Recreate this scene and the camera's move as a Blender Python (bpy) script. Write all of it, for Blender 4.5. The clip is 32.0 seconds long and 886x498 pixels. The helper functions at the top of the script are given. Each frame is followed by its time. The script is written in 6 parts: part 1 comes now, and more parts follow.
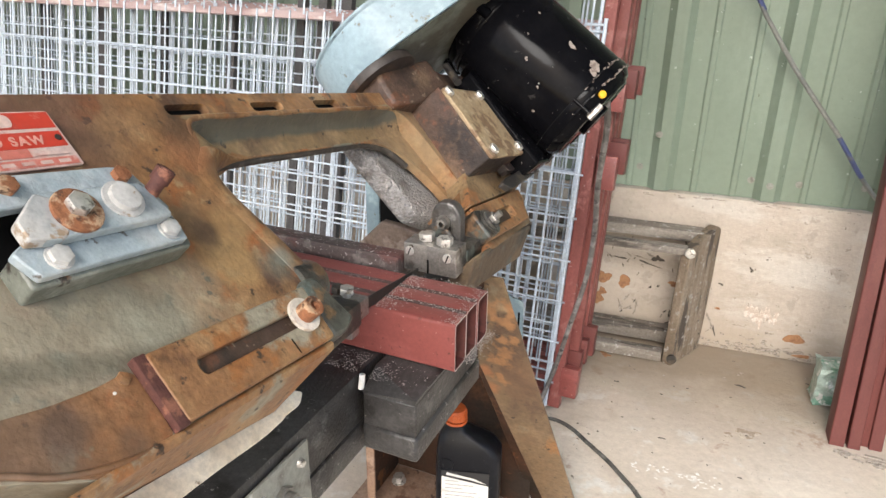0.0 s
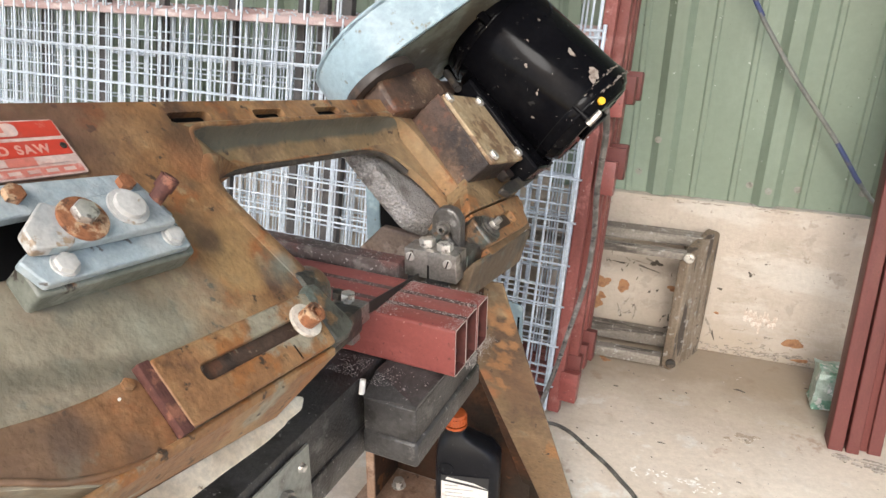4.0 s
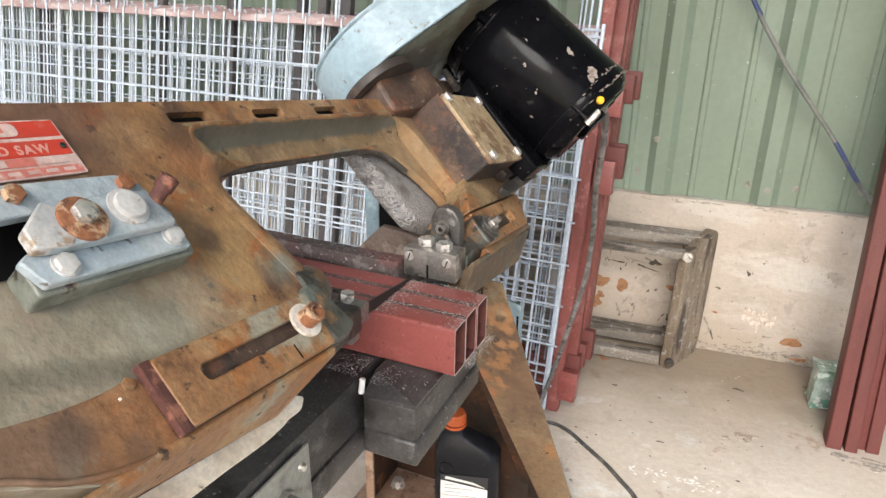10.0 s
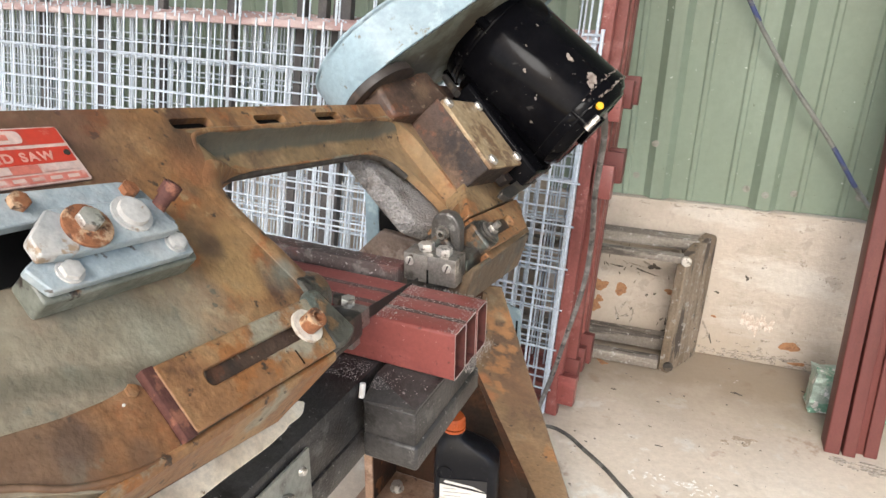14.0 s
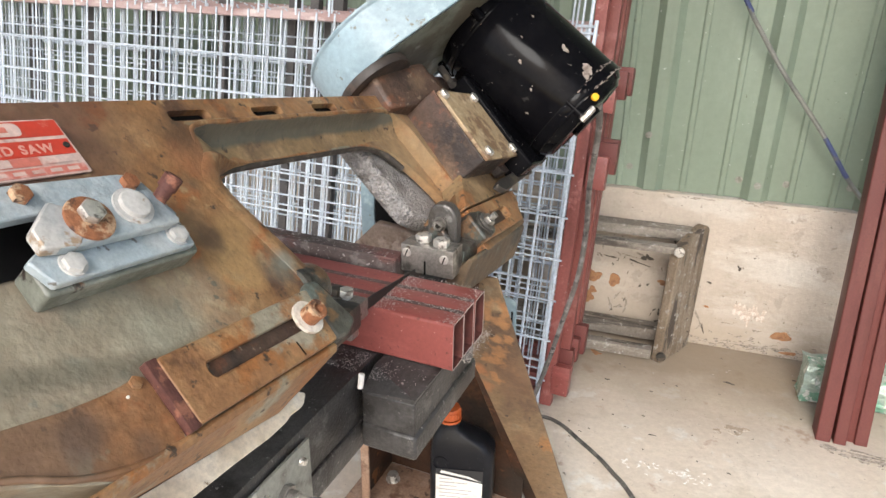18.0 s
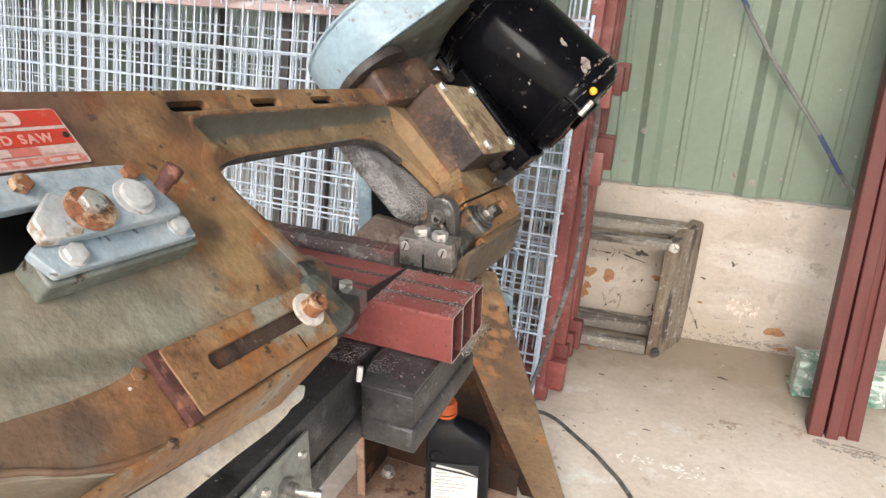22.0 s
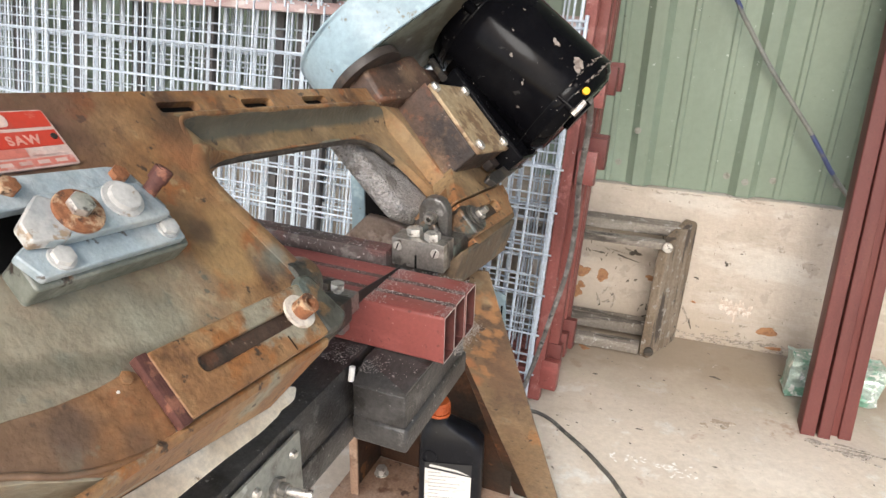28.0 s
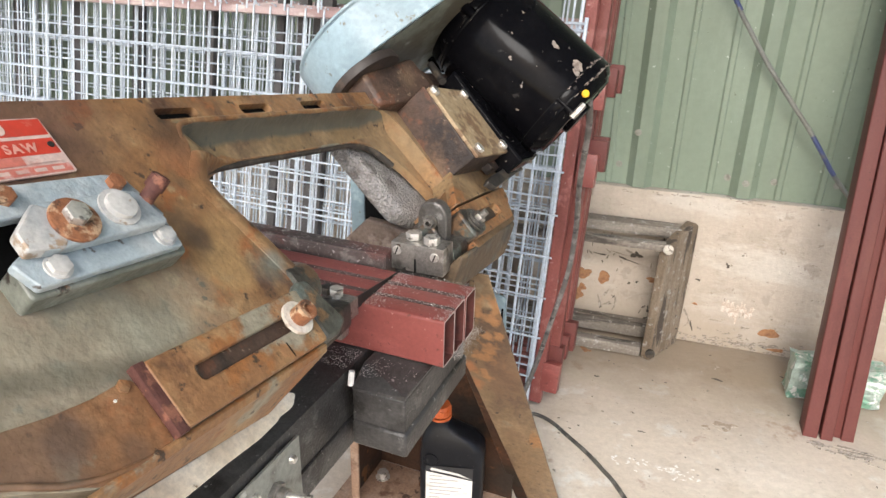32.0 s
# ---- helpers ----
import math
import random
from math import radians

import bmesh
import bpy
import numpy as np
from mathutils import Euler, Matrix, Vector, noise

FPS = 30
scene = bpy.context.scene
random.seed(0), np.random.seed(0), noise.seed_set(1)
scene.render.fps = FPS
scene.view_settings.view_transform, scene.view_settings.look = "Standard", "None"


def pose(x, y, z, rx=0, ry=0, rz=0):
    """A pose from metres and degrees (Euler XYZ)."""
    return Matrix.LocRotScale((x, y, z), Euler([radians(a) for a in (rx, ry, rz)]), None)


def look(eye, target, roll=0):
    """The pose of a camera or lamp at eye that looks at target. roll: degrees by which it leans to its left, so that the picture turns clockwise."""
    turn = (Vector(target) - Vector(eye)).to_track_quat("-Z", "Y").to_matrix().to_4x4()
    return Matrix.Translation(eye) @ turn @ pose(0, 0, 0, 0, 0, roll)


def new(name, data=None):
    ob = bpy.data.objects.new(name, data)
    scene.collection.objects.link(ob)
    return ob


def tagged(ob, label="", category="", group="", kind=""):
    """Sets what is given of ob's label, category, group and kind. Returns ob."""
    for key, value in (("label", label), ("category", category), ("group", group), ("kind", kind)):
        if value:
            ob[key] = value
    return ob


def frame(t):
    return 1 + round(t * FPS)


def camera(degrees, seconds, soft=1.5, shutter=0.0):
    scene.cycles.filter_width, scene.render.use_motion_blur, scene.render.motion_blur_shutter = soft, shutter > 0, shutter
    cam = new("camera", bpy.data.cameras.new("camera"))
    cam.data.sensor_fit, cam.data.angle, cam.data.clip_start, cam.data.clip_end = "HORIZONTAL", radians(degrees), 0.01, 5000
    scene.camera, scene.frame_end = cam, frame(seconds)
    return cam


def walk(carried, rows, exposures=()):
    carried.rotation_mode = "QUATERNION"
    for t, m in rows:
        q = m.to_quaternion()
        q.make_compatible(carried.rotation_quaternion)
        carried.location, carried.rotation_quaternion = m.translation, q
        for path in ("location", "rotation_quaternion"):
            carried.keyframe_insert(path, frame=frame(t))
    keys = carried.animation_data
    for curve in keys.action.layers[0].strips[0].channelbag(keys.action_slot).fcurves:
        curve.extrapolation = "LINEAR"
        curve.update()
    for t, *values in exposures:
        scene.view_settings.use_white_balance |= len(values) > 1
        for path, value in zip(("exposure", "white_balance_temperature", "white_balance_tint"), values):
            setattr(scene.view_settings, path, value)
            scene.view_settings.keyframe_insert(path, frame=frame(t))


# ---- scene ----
cam = camera(65.67, 32.0)
PATH = [
    (0.0, 0.2131, -0.5058, 0.9544, 67.302, -0.637, 24.353),
    (0.5, 0.2132, -0.5060, 0.9551, 67.329, -0.652, 24.294),
    (1.0, 0.2132, -0.5062, 0.9558, 67.366, -0.679, 24.258),
    (1.5, 0.2132, -0.5062, 0.9563, 67.397, -0.691, 24.242),
    (2.0, 0.2133, -0.5065, 0.9568, 67.437, -0.700, 24.238),
    (2.5, 0.2132, -0.5068, 0.9572, 67.482, -0.713, 24.228),
    (3.0, 0.2134, -0.5075, 0.9576, 67.540, -0.706, 24.257),
    (3.5, 0.2136, -0.5085, 0.9580, 67.618, -0.678, 24.301),
    (5.5, 0.2136, -0.5102, 0.9576, 67.609, -0.720, 24.328),
    (6.0, 0.2139, -0.5102, 0.9573, 67.605, -0.678, 24.293),
    (6.5, 0.2139, -0.5100, 0.9571, 67.578, -0.647, 24.245),
    (7.0, 0.2135, -0.5097, 0.9575, 67.510, -0.637, 24.238),
    (7.5, 0.2132, -0.5099, 0.9572, 67.503, -0.628, 24.248),
    (8.0, 0.2125, -0.5100, 0.9567, 67.508, -0.645, 24.250),
    (8.5, 0.2123, -0.5102, 0.9567, 67.509, -0.654, 24.247),
    (9.0, 0.2127, -0.5101, 0.9572, 67.501, -0.650, 24.253),
    (9.5, 0.2131, -0.5103, 0.9577, 67.517, -0.656, 24.217),
    (10.0, 0.2131, -0.5103, 0.9578, 67.595, -0.666, 24.164),
    (10.5, 0.2132, -0.5105, 0.9580, 67.671, -0.673, 24.146),
    (11.0, 0.2132, -0.5109, 0.9585, 67.721, -0.701, 24.149),
    (11.5, 0.2134, -0.5114, 0.9589, 67.761, -0.718, 24.149),
    (12.0, 0.2134, -0.5118, 0.9593, 67.796, -0.725, 24.134),
    (12.5, 0.2134, -0.5123, 0.9600, 67.826, -0.782, 24.127),
    (13.0, 0.2134, -0.5128, 0.9601, 67.885, -0.825, 24.128),
    (13.5, 0.2132, -0.5130, 0.9603, 67.907, -0.808, 24.121),
    (14.0, 0.2126, -0.5129, 0.9609, 67.843, -0.822, 24.111),
    (14.5, 0.2119, -0.5130, 0.9613, 67.791, -0.951, 23.983),
    (16.5, 0.2106, -0.5139, 0.9600, 67.704, -1.034, 23.816),
    (17.0, 0.2100, -0.5146, 0.9594, 67.444, -0.920, 23.693),
    (17.5, 0.2092, -0.5158, 0.9600, 67.261, -0.887, 23.543),
    (18.0, 0.2085, -0.5173, 0.9606, 67.195, -0.880, 23.414),
    (18.5, 0.2077, -0.5187, 0.9602, 67.201, -0.861, 23.362),
    (19.0, 0.2068, -0.5196, 0.9598, 67.181, -0.854, 23.356),
    (19.5, 0.2059, -0.5199, 0.9599, 67.163, -0.937, 23.262),
    (20.0, 0.2050, -0.5200, 0.9592, 67.143, -1.125, 23.067),
    (20.5, 0.2040, -0.5199, 0.9582, 67.047, -1.288, 22.929),
    (21.0, 0.2031, -0.5196, 0.9575, 66.917, -1.362, 22.874),
    (21.5, 0.2025, -0.5195, 0.9570, 66.871, -1.342, 22.906),
    (22.0, 0.2026, -0.5196, 0.9570, 66.880, -1.297, 22.922),
    (22.5, 0.2026, -0.5192, 0.9570, 66.866, -1.309, 22.890),
    (23.0, 0.2027, -0.5187, 0.9568, 66.823, -1.370, 22.828),
    (23.5, 0.2029, -0.5185, 0.9566, 66.782, -1.452, 22.743),
    (24.0, 0.2029, -0.5182, 0.9562, 66.749, -1.521, 22.658),
    (24.5, 0.2031, -0.5179, 0.9561, 66.693, -1.534, 22.646),
    (25.0, 0.2037, -0.5181, 0.9563, 66.682, -1.500, 22.667),
    (25.5, 0.2044, -0.5182, 0.9563, 66.719, -1.496, 22.662),
    (27.5, 0.2048, -0.5181, 0.9574, 66.822, -1.483, 22.575),
    (28.0, 0.2048, -0.5181, 0.9572, 66.841, -1.516, 22.560),
    (28.5, 0.2049, -0.5183, 0.9575, 66.863, -1.508, 22.566),
    (29.0, 0.2049, -0.5180, 0.9578, 66.921, -1.462, 22.573),
    (29.5, 0.2050, -0.5176, 0.9581, 66.956, -1.415, 22.580),
    (30.0, 0.2054, -0.5172, 0.9589, 66.957, -1.390, 22.603),
    (30.5, 0.2056, -0.5170, 0.9591, 66.996, -1.368, 22.597),
    (31.0, 0.2057, -0.5169, 0.9589, 67.030, -1.350, 22.594),
    (31.5, 0.2061, -0.5167, 0.9586, 67.031, -1.310, 22.601),
    (32.0, 0.2065, -0.5160, 0.9581, 67.034, -1.236, 22.596),
]
walk(cam, [(t, pose(*p)) for t, *p in PATH])

# ---- world and light ----
world = bpy.data.worlds.new("sky")
scene.world = world
world.use_nodes = True
wn = world.node_tree
sky = wn.nodes.new("ShaderNodeTexSky")
sky.sky_type, sky.sun_disc = "NISHITA", False
sky.sun_elevation, sky.sun_rotation = radians(38.4), radians(169.5)
sky.air_density, sky.dust_density, sky.ozone_density = 1.0, 3.0, 1.0
wn.links.new(sky.outputs[0], wn.nodes["Background"].inputs[0])
wn.nodes["Background"].inputs[1].default_value = 0.15
sun = new("sun", bpy.data.lights.new("sun", "SUN"))
sun.data.energy, sun.data.angle, sun.data.color = 0.95, radians(20), (0.955, 0.985, 1.0)
sun.matrix_world = look((0.85, -4.6, 3.75), (0, 0, 0))
scene.view_settings.exposure = 1.05


# ---- materials ----
def mat(name, base, rough=0.5, metal=0.0, layers=(), bump=(), spec=0.5, coat=0.0, varied=0.0, grain=(180, 0.22)):
    """Layers: (colour, scale, low, high, detail[, stretch[, rough]]) noise masks over the base. Bump: (scale, height) rows in metres."""
    m = bpy.data.materials.new(name)
    m.use_nodes = True
    nt = m.node_tree
    b = nt.nodes["Principled BSDF"]
    b.inputs["Roughness"].default_value, b.inputs["Metallic"].default_value = rough, metal
    b.inputs["Specular IOR Level"].default_value = spec
    b.inputs["Coat Weight"].default_value = coat
    tc = nt.nodes.new("ShaderNodeTexCoord")
    col = nt.nodes.new("ShaderNodeRGB")
    col.outputs[0].default_value = (*base, 1)
    out, rout = col.outputs[0], None
    for k, layer in enumerate(layers):
        colour, scale, low, high, detail = layer[:5]
        stretch = layer[5] if len(layer) > 5 else (1, 1, 1)
        mp = nt.nodes.new("ShaderNodeMapping")
        mp.inputs["Scale"].default_value = stretch
        mp.inputs["Location"].default_value = (k * 3.7, k * 1.9, k * 5.3)
        nt.links.new(tc.outputs["Object"], mp.inputs[0])
        no = nt.nodes.new("ShaderNodeTexNoise")
        no.inputs["Scale"].default_value, no.inputs["Detail"].default_value, no.inputs["Roughness"].default_value = scale, detail, 0.62
        nt.links.new(mp.outputs[0], no.inputs["Vector"])
        rg = nt.nodes.new("ShaderNodeMapRange")
        rg.inputs["From Min"].default_value, rg.inputs["From Max"].default_value = low, high
        nt.links.new(no.outputs[0], rg.inputs[0])
        mx = nt.nodes.new("ShaderNodeMix")
        mx.data_type = "RGBA"
        mx.inputs[7].default_value = (*colour, 1)
        nt.links.new(rg.outputs[0], mx.inputs[0])
        nt.links.new(out, mx.inputs[6])
        out = mx.outputs[2]
        if len(layer) > 6:
            rm = nt.nodes.new("ShaderNodeMix")
            rm.inputs[2].default_value, rm.inputs[3].default_value = rough, layer[6]
            if rout:
                nt.links.new(rout, rm.inputs[2])
            nt.links.new(rg.outputs[0], rm.inputs[0])
            rout = rm.outputs[0]
    if grain[1]:
        gn, gr, gm = nt.nodes.new("ShaderNodeTexNoise"), nt.nodes.new("ShaderNodeMapRange"), nt.nodes.new("ShaderNodeHueSaturation")
        gn.inputs["Scale"].default_value, gn.inputs["Detail"].default_value, gn.inputs["Roughness"].default_value = grain[0], 8, 0.7
        gr.inputs["From Min"].default_value, gr.inputs["From Max"].default_value = 0.3, 0.7
        gr.inputs["To Min"].default_value, gr.inputs["To Max"].default_value = 1 - grain[1], 1 + grain[1]
        nt.links.new(tc.outputs["Object"], gn.inputs["Vector"])
        nt.links.new(gn.outputs[0], gr.inputs[0])
        nt.links.new(gr.outputs[0], gm.inputs["Value"])
        nt.links.new(out, gm.inputs["Color"])
        out = gm.outputs[0]
    if varied:
        oi, hs, rg = nt.nodes.new("ShaderNodeObjectInfo"), nt.nodes.new("ShaderNodeHueSaturation"), nt.nodes.new("ShaderNodeMapRange")
        rg.inputs["To Min"].default_value, rg.inputs["To Max"].default_value = 1 - varied, 1 + varied
        nt.links.new(oi.outputs["Random"], rg.inputs[0])
        nt.links.new(rg.outputs[0], hs.inputs["Value"])
        nt.links.new(out, hs.inputs["Color"])
        out = hs.outputs[0]
    nt.links.new(out, b.inputs["Base Color"])
    if rout:
        nt.links.new(rout, b.inputs["Roughness"])
    prev = None
    for scale, height in bump:
        no, bu = nt.nodes.new("ShaderNodeTexNoise"), nt.nodes.new("ShaderNodeBump")
        no.inputs["Scale"].default_value, no.inputs["Detail"].default_value = scale, 5
        nt.links.new(tc.outputs["Object"], no.inputs["Vector"])
        bu.inputs["Distance"].default_value, bu.inputs["Strength"].default_value = height, 1.0
        nt.links.new(no.outputs[0], bu.inputs["Height"])
        if prev:
            nt.links.new(prev, bu.inputs["Normal"])
        prev = bu.outputs[0]
    if prev:
        nt.links.new(prev, b.inputs["Normal"])
    return m


CAST = mat("worn_cast_iron", (0.233, 0.119, 0.051), 0.5, layers=(
    ((0.304, 0.180, 0.086), 11, 0.47, 0.58, 8), ((0.092, 0.048, 0.030), 9, 0.535, 0.62, 9, (1, 1.4, 1), 0.42), ((0.264, 0.101, 0.035), 24, 0.56, 0.62, 9),
    ((0.176, 0.180, 0.145), 8, 0.585, 0.625, 9), ((0.334, 0.229, 0.123), 42, 0.58, 0.66, 8), ((0.040, 0.024, 0.018), 75, 0.61, 0.66, 6)),
    bump=((35, 0.0022), (210, 0.0008)), grain=(140, 0.3))
CAST_GREY = mat("worn_blue_grey_paint", (0.15, 0.16, 0.135), 0.42, layers=(
    ((0.17, 0.10, 0.05), 10, 0.52, 0.58, 9, (1, 1, 1), 0.55), ((0.22, 0.23, 0.20), 26, 0.54, 0.62, 8), ((0.20, 0.085, 0.035), 32, 0.58, 0.63, 8), ((0.04, 0.03, 0.025), 90, 0.6, 0.66, 6)),
    bump=((30, 0.002), (240, 0.0005)), grain=(140, 0.3))
CAST_RUST = mat("rusty_cast_iron", (0.243, 0.122, 0.054), 0.55, layers=(
    ((0.315, 0.189, 0.090), 14, 0.48, 0.57, 9), ((0.090, 0.043, 0.025), 11, 0.53, 0.60, 9), ((0.270, 0.113, 0.038), 24, 0.565, 0.62, 9), ((0.270, 0.243, 0.180), 13, 0.57, 0.615, 9), ((0.045, 0.027, 0.018), 80, 0.6, 0.66, 6)),
    bump=((40, 0.002), (260, 0.0008)), grain=(140, 0.3))
STAND = mat("stained_brown_steel", (0.174, 0.114, 0.063), 0.5, layers=(
    ((0.213, 0.147, 0.084), 10, 0.48, 0.58, 9, (1, 1, 0.5)), ((0.103, 0.062, 0.038), 7, 0.53, 0.62, 9, (1, 1, 0.4)), ((0.253, 0.128, 0.053), 14, 0.60, 0.64, 9, (1, 1, 0.3)), ((0.198, 0.155, 0.099), 22, 0.63, 0.68, 9, (1, 1, 0.3)), ((0.040, 0.023, 0.015), 70, 0.62, 0.67, 6)),
    bump=((40, 0.0012), (260, 0.0005)), grain=(140, 0.3))
# brown steel with the shade under the saw put into its colour
PANEL = mat("shaded_brown_panel", (0.050, 0.026, 0.017), 0.55, spec=0.2, layers=(((0.085, 0.040, 0.022), 12, 0.5, 0.6, 9), ((0.03, 0.022, 0.017), 9, 0.53, 0.62, 9), ((0.16, 0.07, 0.03), 24, 0.59, 0.64, 8)), bump=((50, 0.0012),), grain=(140, 0.3))
GEAR = mat("brown_oily_iron", (0.070, 0.043, 0.031), 0.5, layers=(((0.13, 0.08, 0.05), 14, 0.54, 0.60, 9), ((0.026, 0.019, 0.017), 12, 0.52, 0.60, 9), ((0.115, 0.052, 0.03), 34, 0.57, 0.62, 8), ((0.22, 0.17, 0.125), 90, 0.63, 0.67, 6)), bump=((60, 0.0018), (260, 0.0008)), grain=(150, 0.35))
GEAR_DARK = mat("black_brown_iron", (0.034, 0.026, 0.022), 0.5, layers=(((0.07, 0.046, 0.033), 20, 0.54, 0.62, 9),), bump=((60, 0.0014),), grain=(150, 0.3))
GEAR_COVER = mat("flaked_ochre_paint", (0.37, 0.275, 0.165), 0.5, layers=(((0.19, 0.118, 0.066), 22, 0.51, 0.55, 8), ((0.44, 0.345, 0.225), 44, 0.56, 0.62, 8)), bump=((60, 0.0012),), grain=(150, 0.3))
BLACK = mat("black_gloss_enamel", (0.0035, 0.0035, 0.0045), 0.10, layers=(((0.006, 0.006, 0.007), 16, 0.5, 0.62, 9, (1, 1, 1), 0.16), ((0.03, 0.028, 0.027), 60, 0.655, 0.70, 8, (1, 1, 1), 0.4), ((0.42, 0.37, 0.33), 160, 0.715, 0.72, 4, (1, 1, 1), 0.6)), bump=((14, 0.00025), (90, 0.0001)), spec=0.06)
CHIP = mat("bare_primer_chip", (0.30, 0.25, 0.215), 0.6, layers=(((0.16, 0.12, 0.10), 150, 0.5, 0.6, 6),), bump=((90, 0.0005),))
GUARD = mat("pale_blue_enamel", (0.271, 0.369, 0.419), 0.38, layers=(((0.214, 0.298, 0.339), 9, 0.48, 0.60, 9), ((0.342, 0.439, 0.472), 26, 0.57, 0.66, 8), ((0.152, 0.157, 0.127), 70, 0.63, 0.68, 6)), bump=((16, 0.001), (150, 0.0002)), grain=(120, 0.14))
GUARD_IN = mat("dirty_guard_paint", (0.175, 0.185, 0.15), 0.5, layers=(((0.10, 0.085, 0.06), 11, 0.50, 0.60, 9), ((0.27, 0.29, 0.26), 20, 0.55, 0.64, 8)), bump=((30, 0.0008),), grain=(130, 0.25))
BLUE_BR = mat("pale_blue_bracket_paint", (0.324, 0.383, 0.413), 0.5, layers=(((0.423, 0.456, 0.464), 18, 0.48, 0.60, 8), ((0.221, 0.252, 0.270), 14, 0.54, 0.66, 8), ((0.310, 0.262, 0.204), 30, 0.62, 0.68, 8), ((0.113, 0.102, 0.092), 90, 0.645, 0.68, 6)), bump=((50, 0.0012), (200, 0.0007)), grain=(170, 0.2))
PALE_BR = mat("whitish_worn_paint", (0.50, 0.49, 0.47), 0.5, layers=(((0.36, 0.37, 0.37), 24, 0.5, 0.6, 8), ((0.30, 0.22, 0.15), 60, 0.6, 0.66, 7)), bump=((90, 0.001),), grain=(170, 0.2))
RUSTBOLT = mat("rusted_bolt", (0.24, 0.095, 0.042), 0.75, layers=(((0.44, 0.29, 0.18), 90, 0.53, 0.60, 8), ((0.075, 0.034, 0.02), 110, 0.53, 0.60, 8)), bump=((190, 0.0014),), grain=(300, 0.3))
PINRUST = mat("maroon_rust", (0.085, 0.030, 0.023), 0.75, layers=(((0.22, 0.09, 0.055), 70, 0.53, 0.62, 8),), bump=((200, 0.0008),), grain=(300, 0.3))
STEEL = mat("bright_worn_steel", (0.30, 0.285, 0.265), 0.36, 0.75, layers=(((0.16, 0.148, 0.135), 30, 0.53, 0.64, 9), ((0.60, 0.58, 0.55), 24, 0.57, 0.66, 8), ((0.08, 0.06, 0.045), 90, 0.62, 0.66, 6)), bump=((120, 0.0008),), grain=(300, 0.3))
ZINC = mat("zinc_bolt", (0.66, 0.64, 0.60), 0.36, 0.7, layers=(((0.20, 0.18, 0.16), 110, 0.54, 0.61, 8),), bump=((160, 0.0006),), grain=(300, 0.2))
DARKSTEEL = mat("dark_oily_steel", (0.045, 0.041, 0.038), 0.45, 0.4, layers=(((0.11, 0.09, 0.07), 40, 0.53, 0.61, 8),), bump=((80, 0.001),), grain=(200, 0.3))
GUIDE = mat("greasy_green_iron", (0.040, 0.036, 0.031), 0.36, layers=(((0.075, 0.085, 0.074), 26, 0.54, 0.60, 9), ((0.13, 0.075, 0.04), 32, 0.56, 0.61, 9), ((0.02, 0.018, 0.016), 60, 0.57, 0.63, 8)), bump=((60, 0.0018), (280, 0.0008)), grain=(200, 0.35))
GUIDE_GREEN = mat("greasy_teal_iron", (0.07, 0.068, 0.056), 0.5, layers=(((0.105, 0.125, 0.11), 26, 0.525, 0.58, 9), ((0.19, 0.11, 0.055), 32, 0.56, 0.61, 9), ((0.03, 0.026, 0.022), 60, 0.57, 0.63, 8)), bump=((60, 0.0016), (280, 0.0006)), grain=(200, 0.3))
BED = mat("oily_charcoal_cast_iron", (0.036, 0.034, 0.033), 0.42, layers=(((0.058, 0.055, 0.053), 12, 0.48, 0.60, 9), ((0.020, 0.018, 0.017), 18, 0.53, 0.60, 9), ((0.095, 0.09, 0.085), 34, 0.59, 0.65, 9), ((0.25, 0.24, 0.23), 160, 0.645, 0.69, 5)), bump=((45, 0.0014), (320, 0.0007)), grain=(220, 0.35))
JAW = mat("dusty_iron_jaw", (0.065, 0.048, 0.045), 0.45, layers=(((0.14, 0.12, 0.112), 50, 0.53, 0.61, 9), ((0.10, 0.045, 0.04), 16, 0.55, 0.62, 8), ((0.35, 0.33, 0.32), 220, 0.62, 0.66, 4)), bump=((90, 0.0008),), grain=(300, 0.4))
LUMP = mat("sand_cast_grey_iron", (0.36, 0.34, 0.325), 0.36, layers=(((0.17, 0.15, 0.135), 16, 0.54, 0.64, 9), ((0.36, 0.34, 0.33), 40, 0.55, 0.64, 8), ((0.22, 0.205, 0.19), 330, 0.58, 0.64, 3)), bump=((260, 0.010), (70, 0.001)), grain=(420, 0.35))
YOKE = mat("dark_grey_cast_steel", (0.105, 0.098, 0.092), 0.4, 0.4, layers=(((0.07, 0.062, 0.055), 40, 0.52, 0.61, 8), ((0.24, 0.23, 0.22), 60, 0.58, 0.65, 8)), bump=((160, 0.001),), grain=(300, 0.35))
CREAM = mat("cream_enamel", (0.82, 0.745, 0.62), 0.45, layers=(((0.66, 0.565, 0.44), 10, 0.52, 0.64, 9), ((0.80, 0.70, 0.55), 24, 0.56, 0.64, 6), ((0.25, 0.17, 0.1), 60, 0.65, 0.69, 6)), bump=((25, 0.0008),))
BLADE = mat("blade_steel", (0.05, 0.047, 0.045), 0.4, 0.6, layers=(((0.15, 0.14, 0.13), 40, 0.52, 0.62, 6, (1, 0.2, 1)),))
OXIDE = mat("red_oxide_primer", (0.225, 0.061, 0.053), 0.42, layers=(((0.185, 0.043, 0.036), 9, 0.48, 0.60, 8, (0.35, 1, 1)), ((0.31, 0.09, 0.078), 18, 0.54, 0.64, 8, (0.3, 1, 1)), ((0.12, 0.032, 0.028), 130, 0.62, 0.67, 5), ((0.42, 0.24, 0.22), 200, 0.655, 0.69, 4)), bump=((120, 0.0004),), varied=0.08, grain=(260, 0.12))
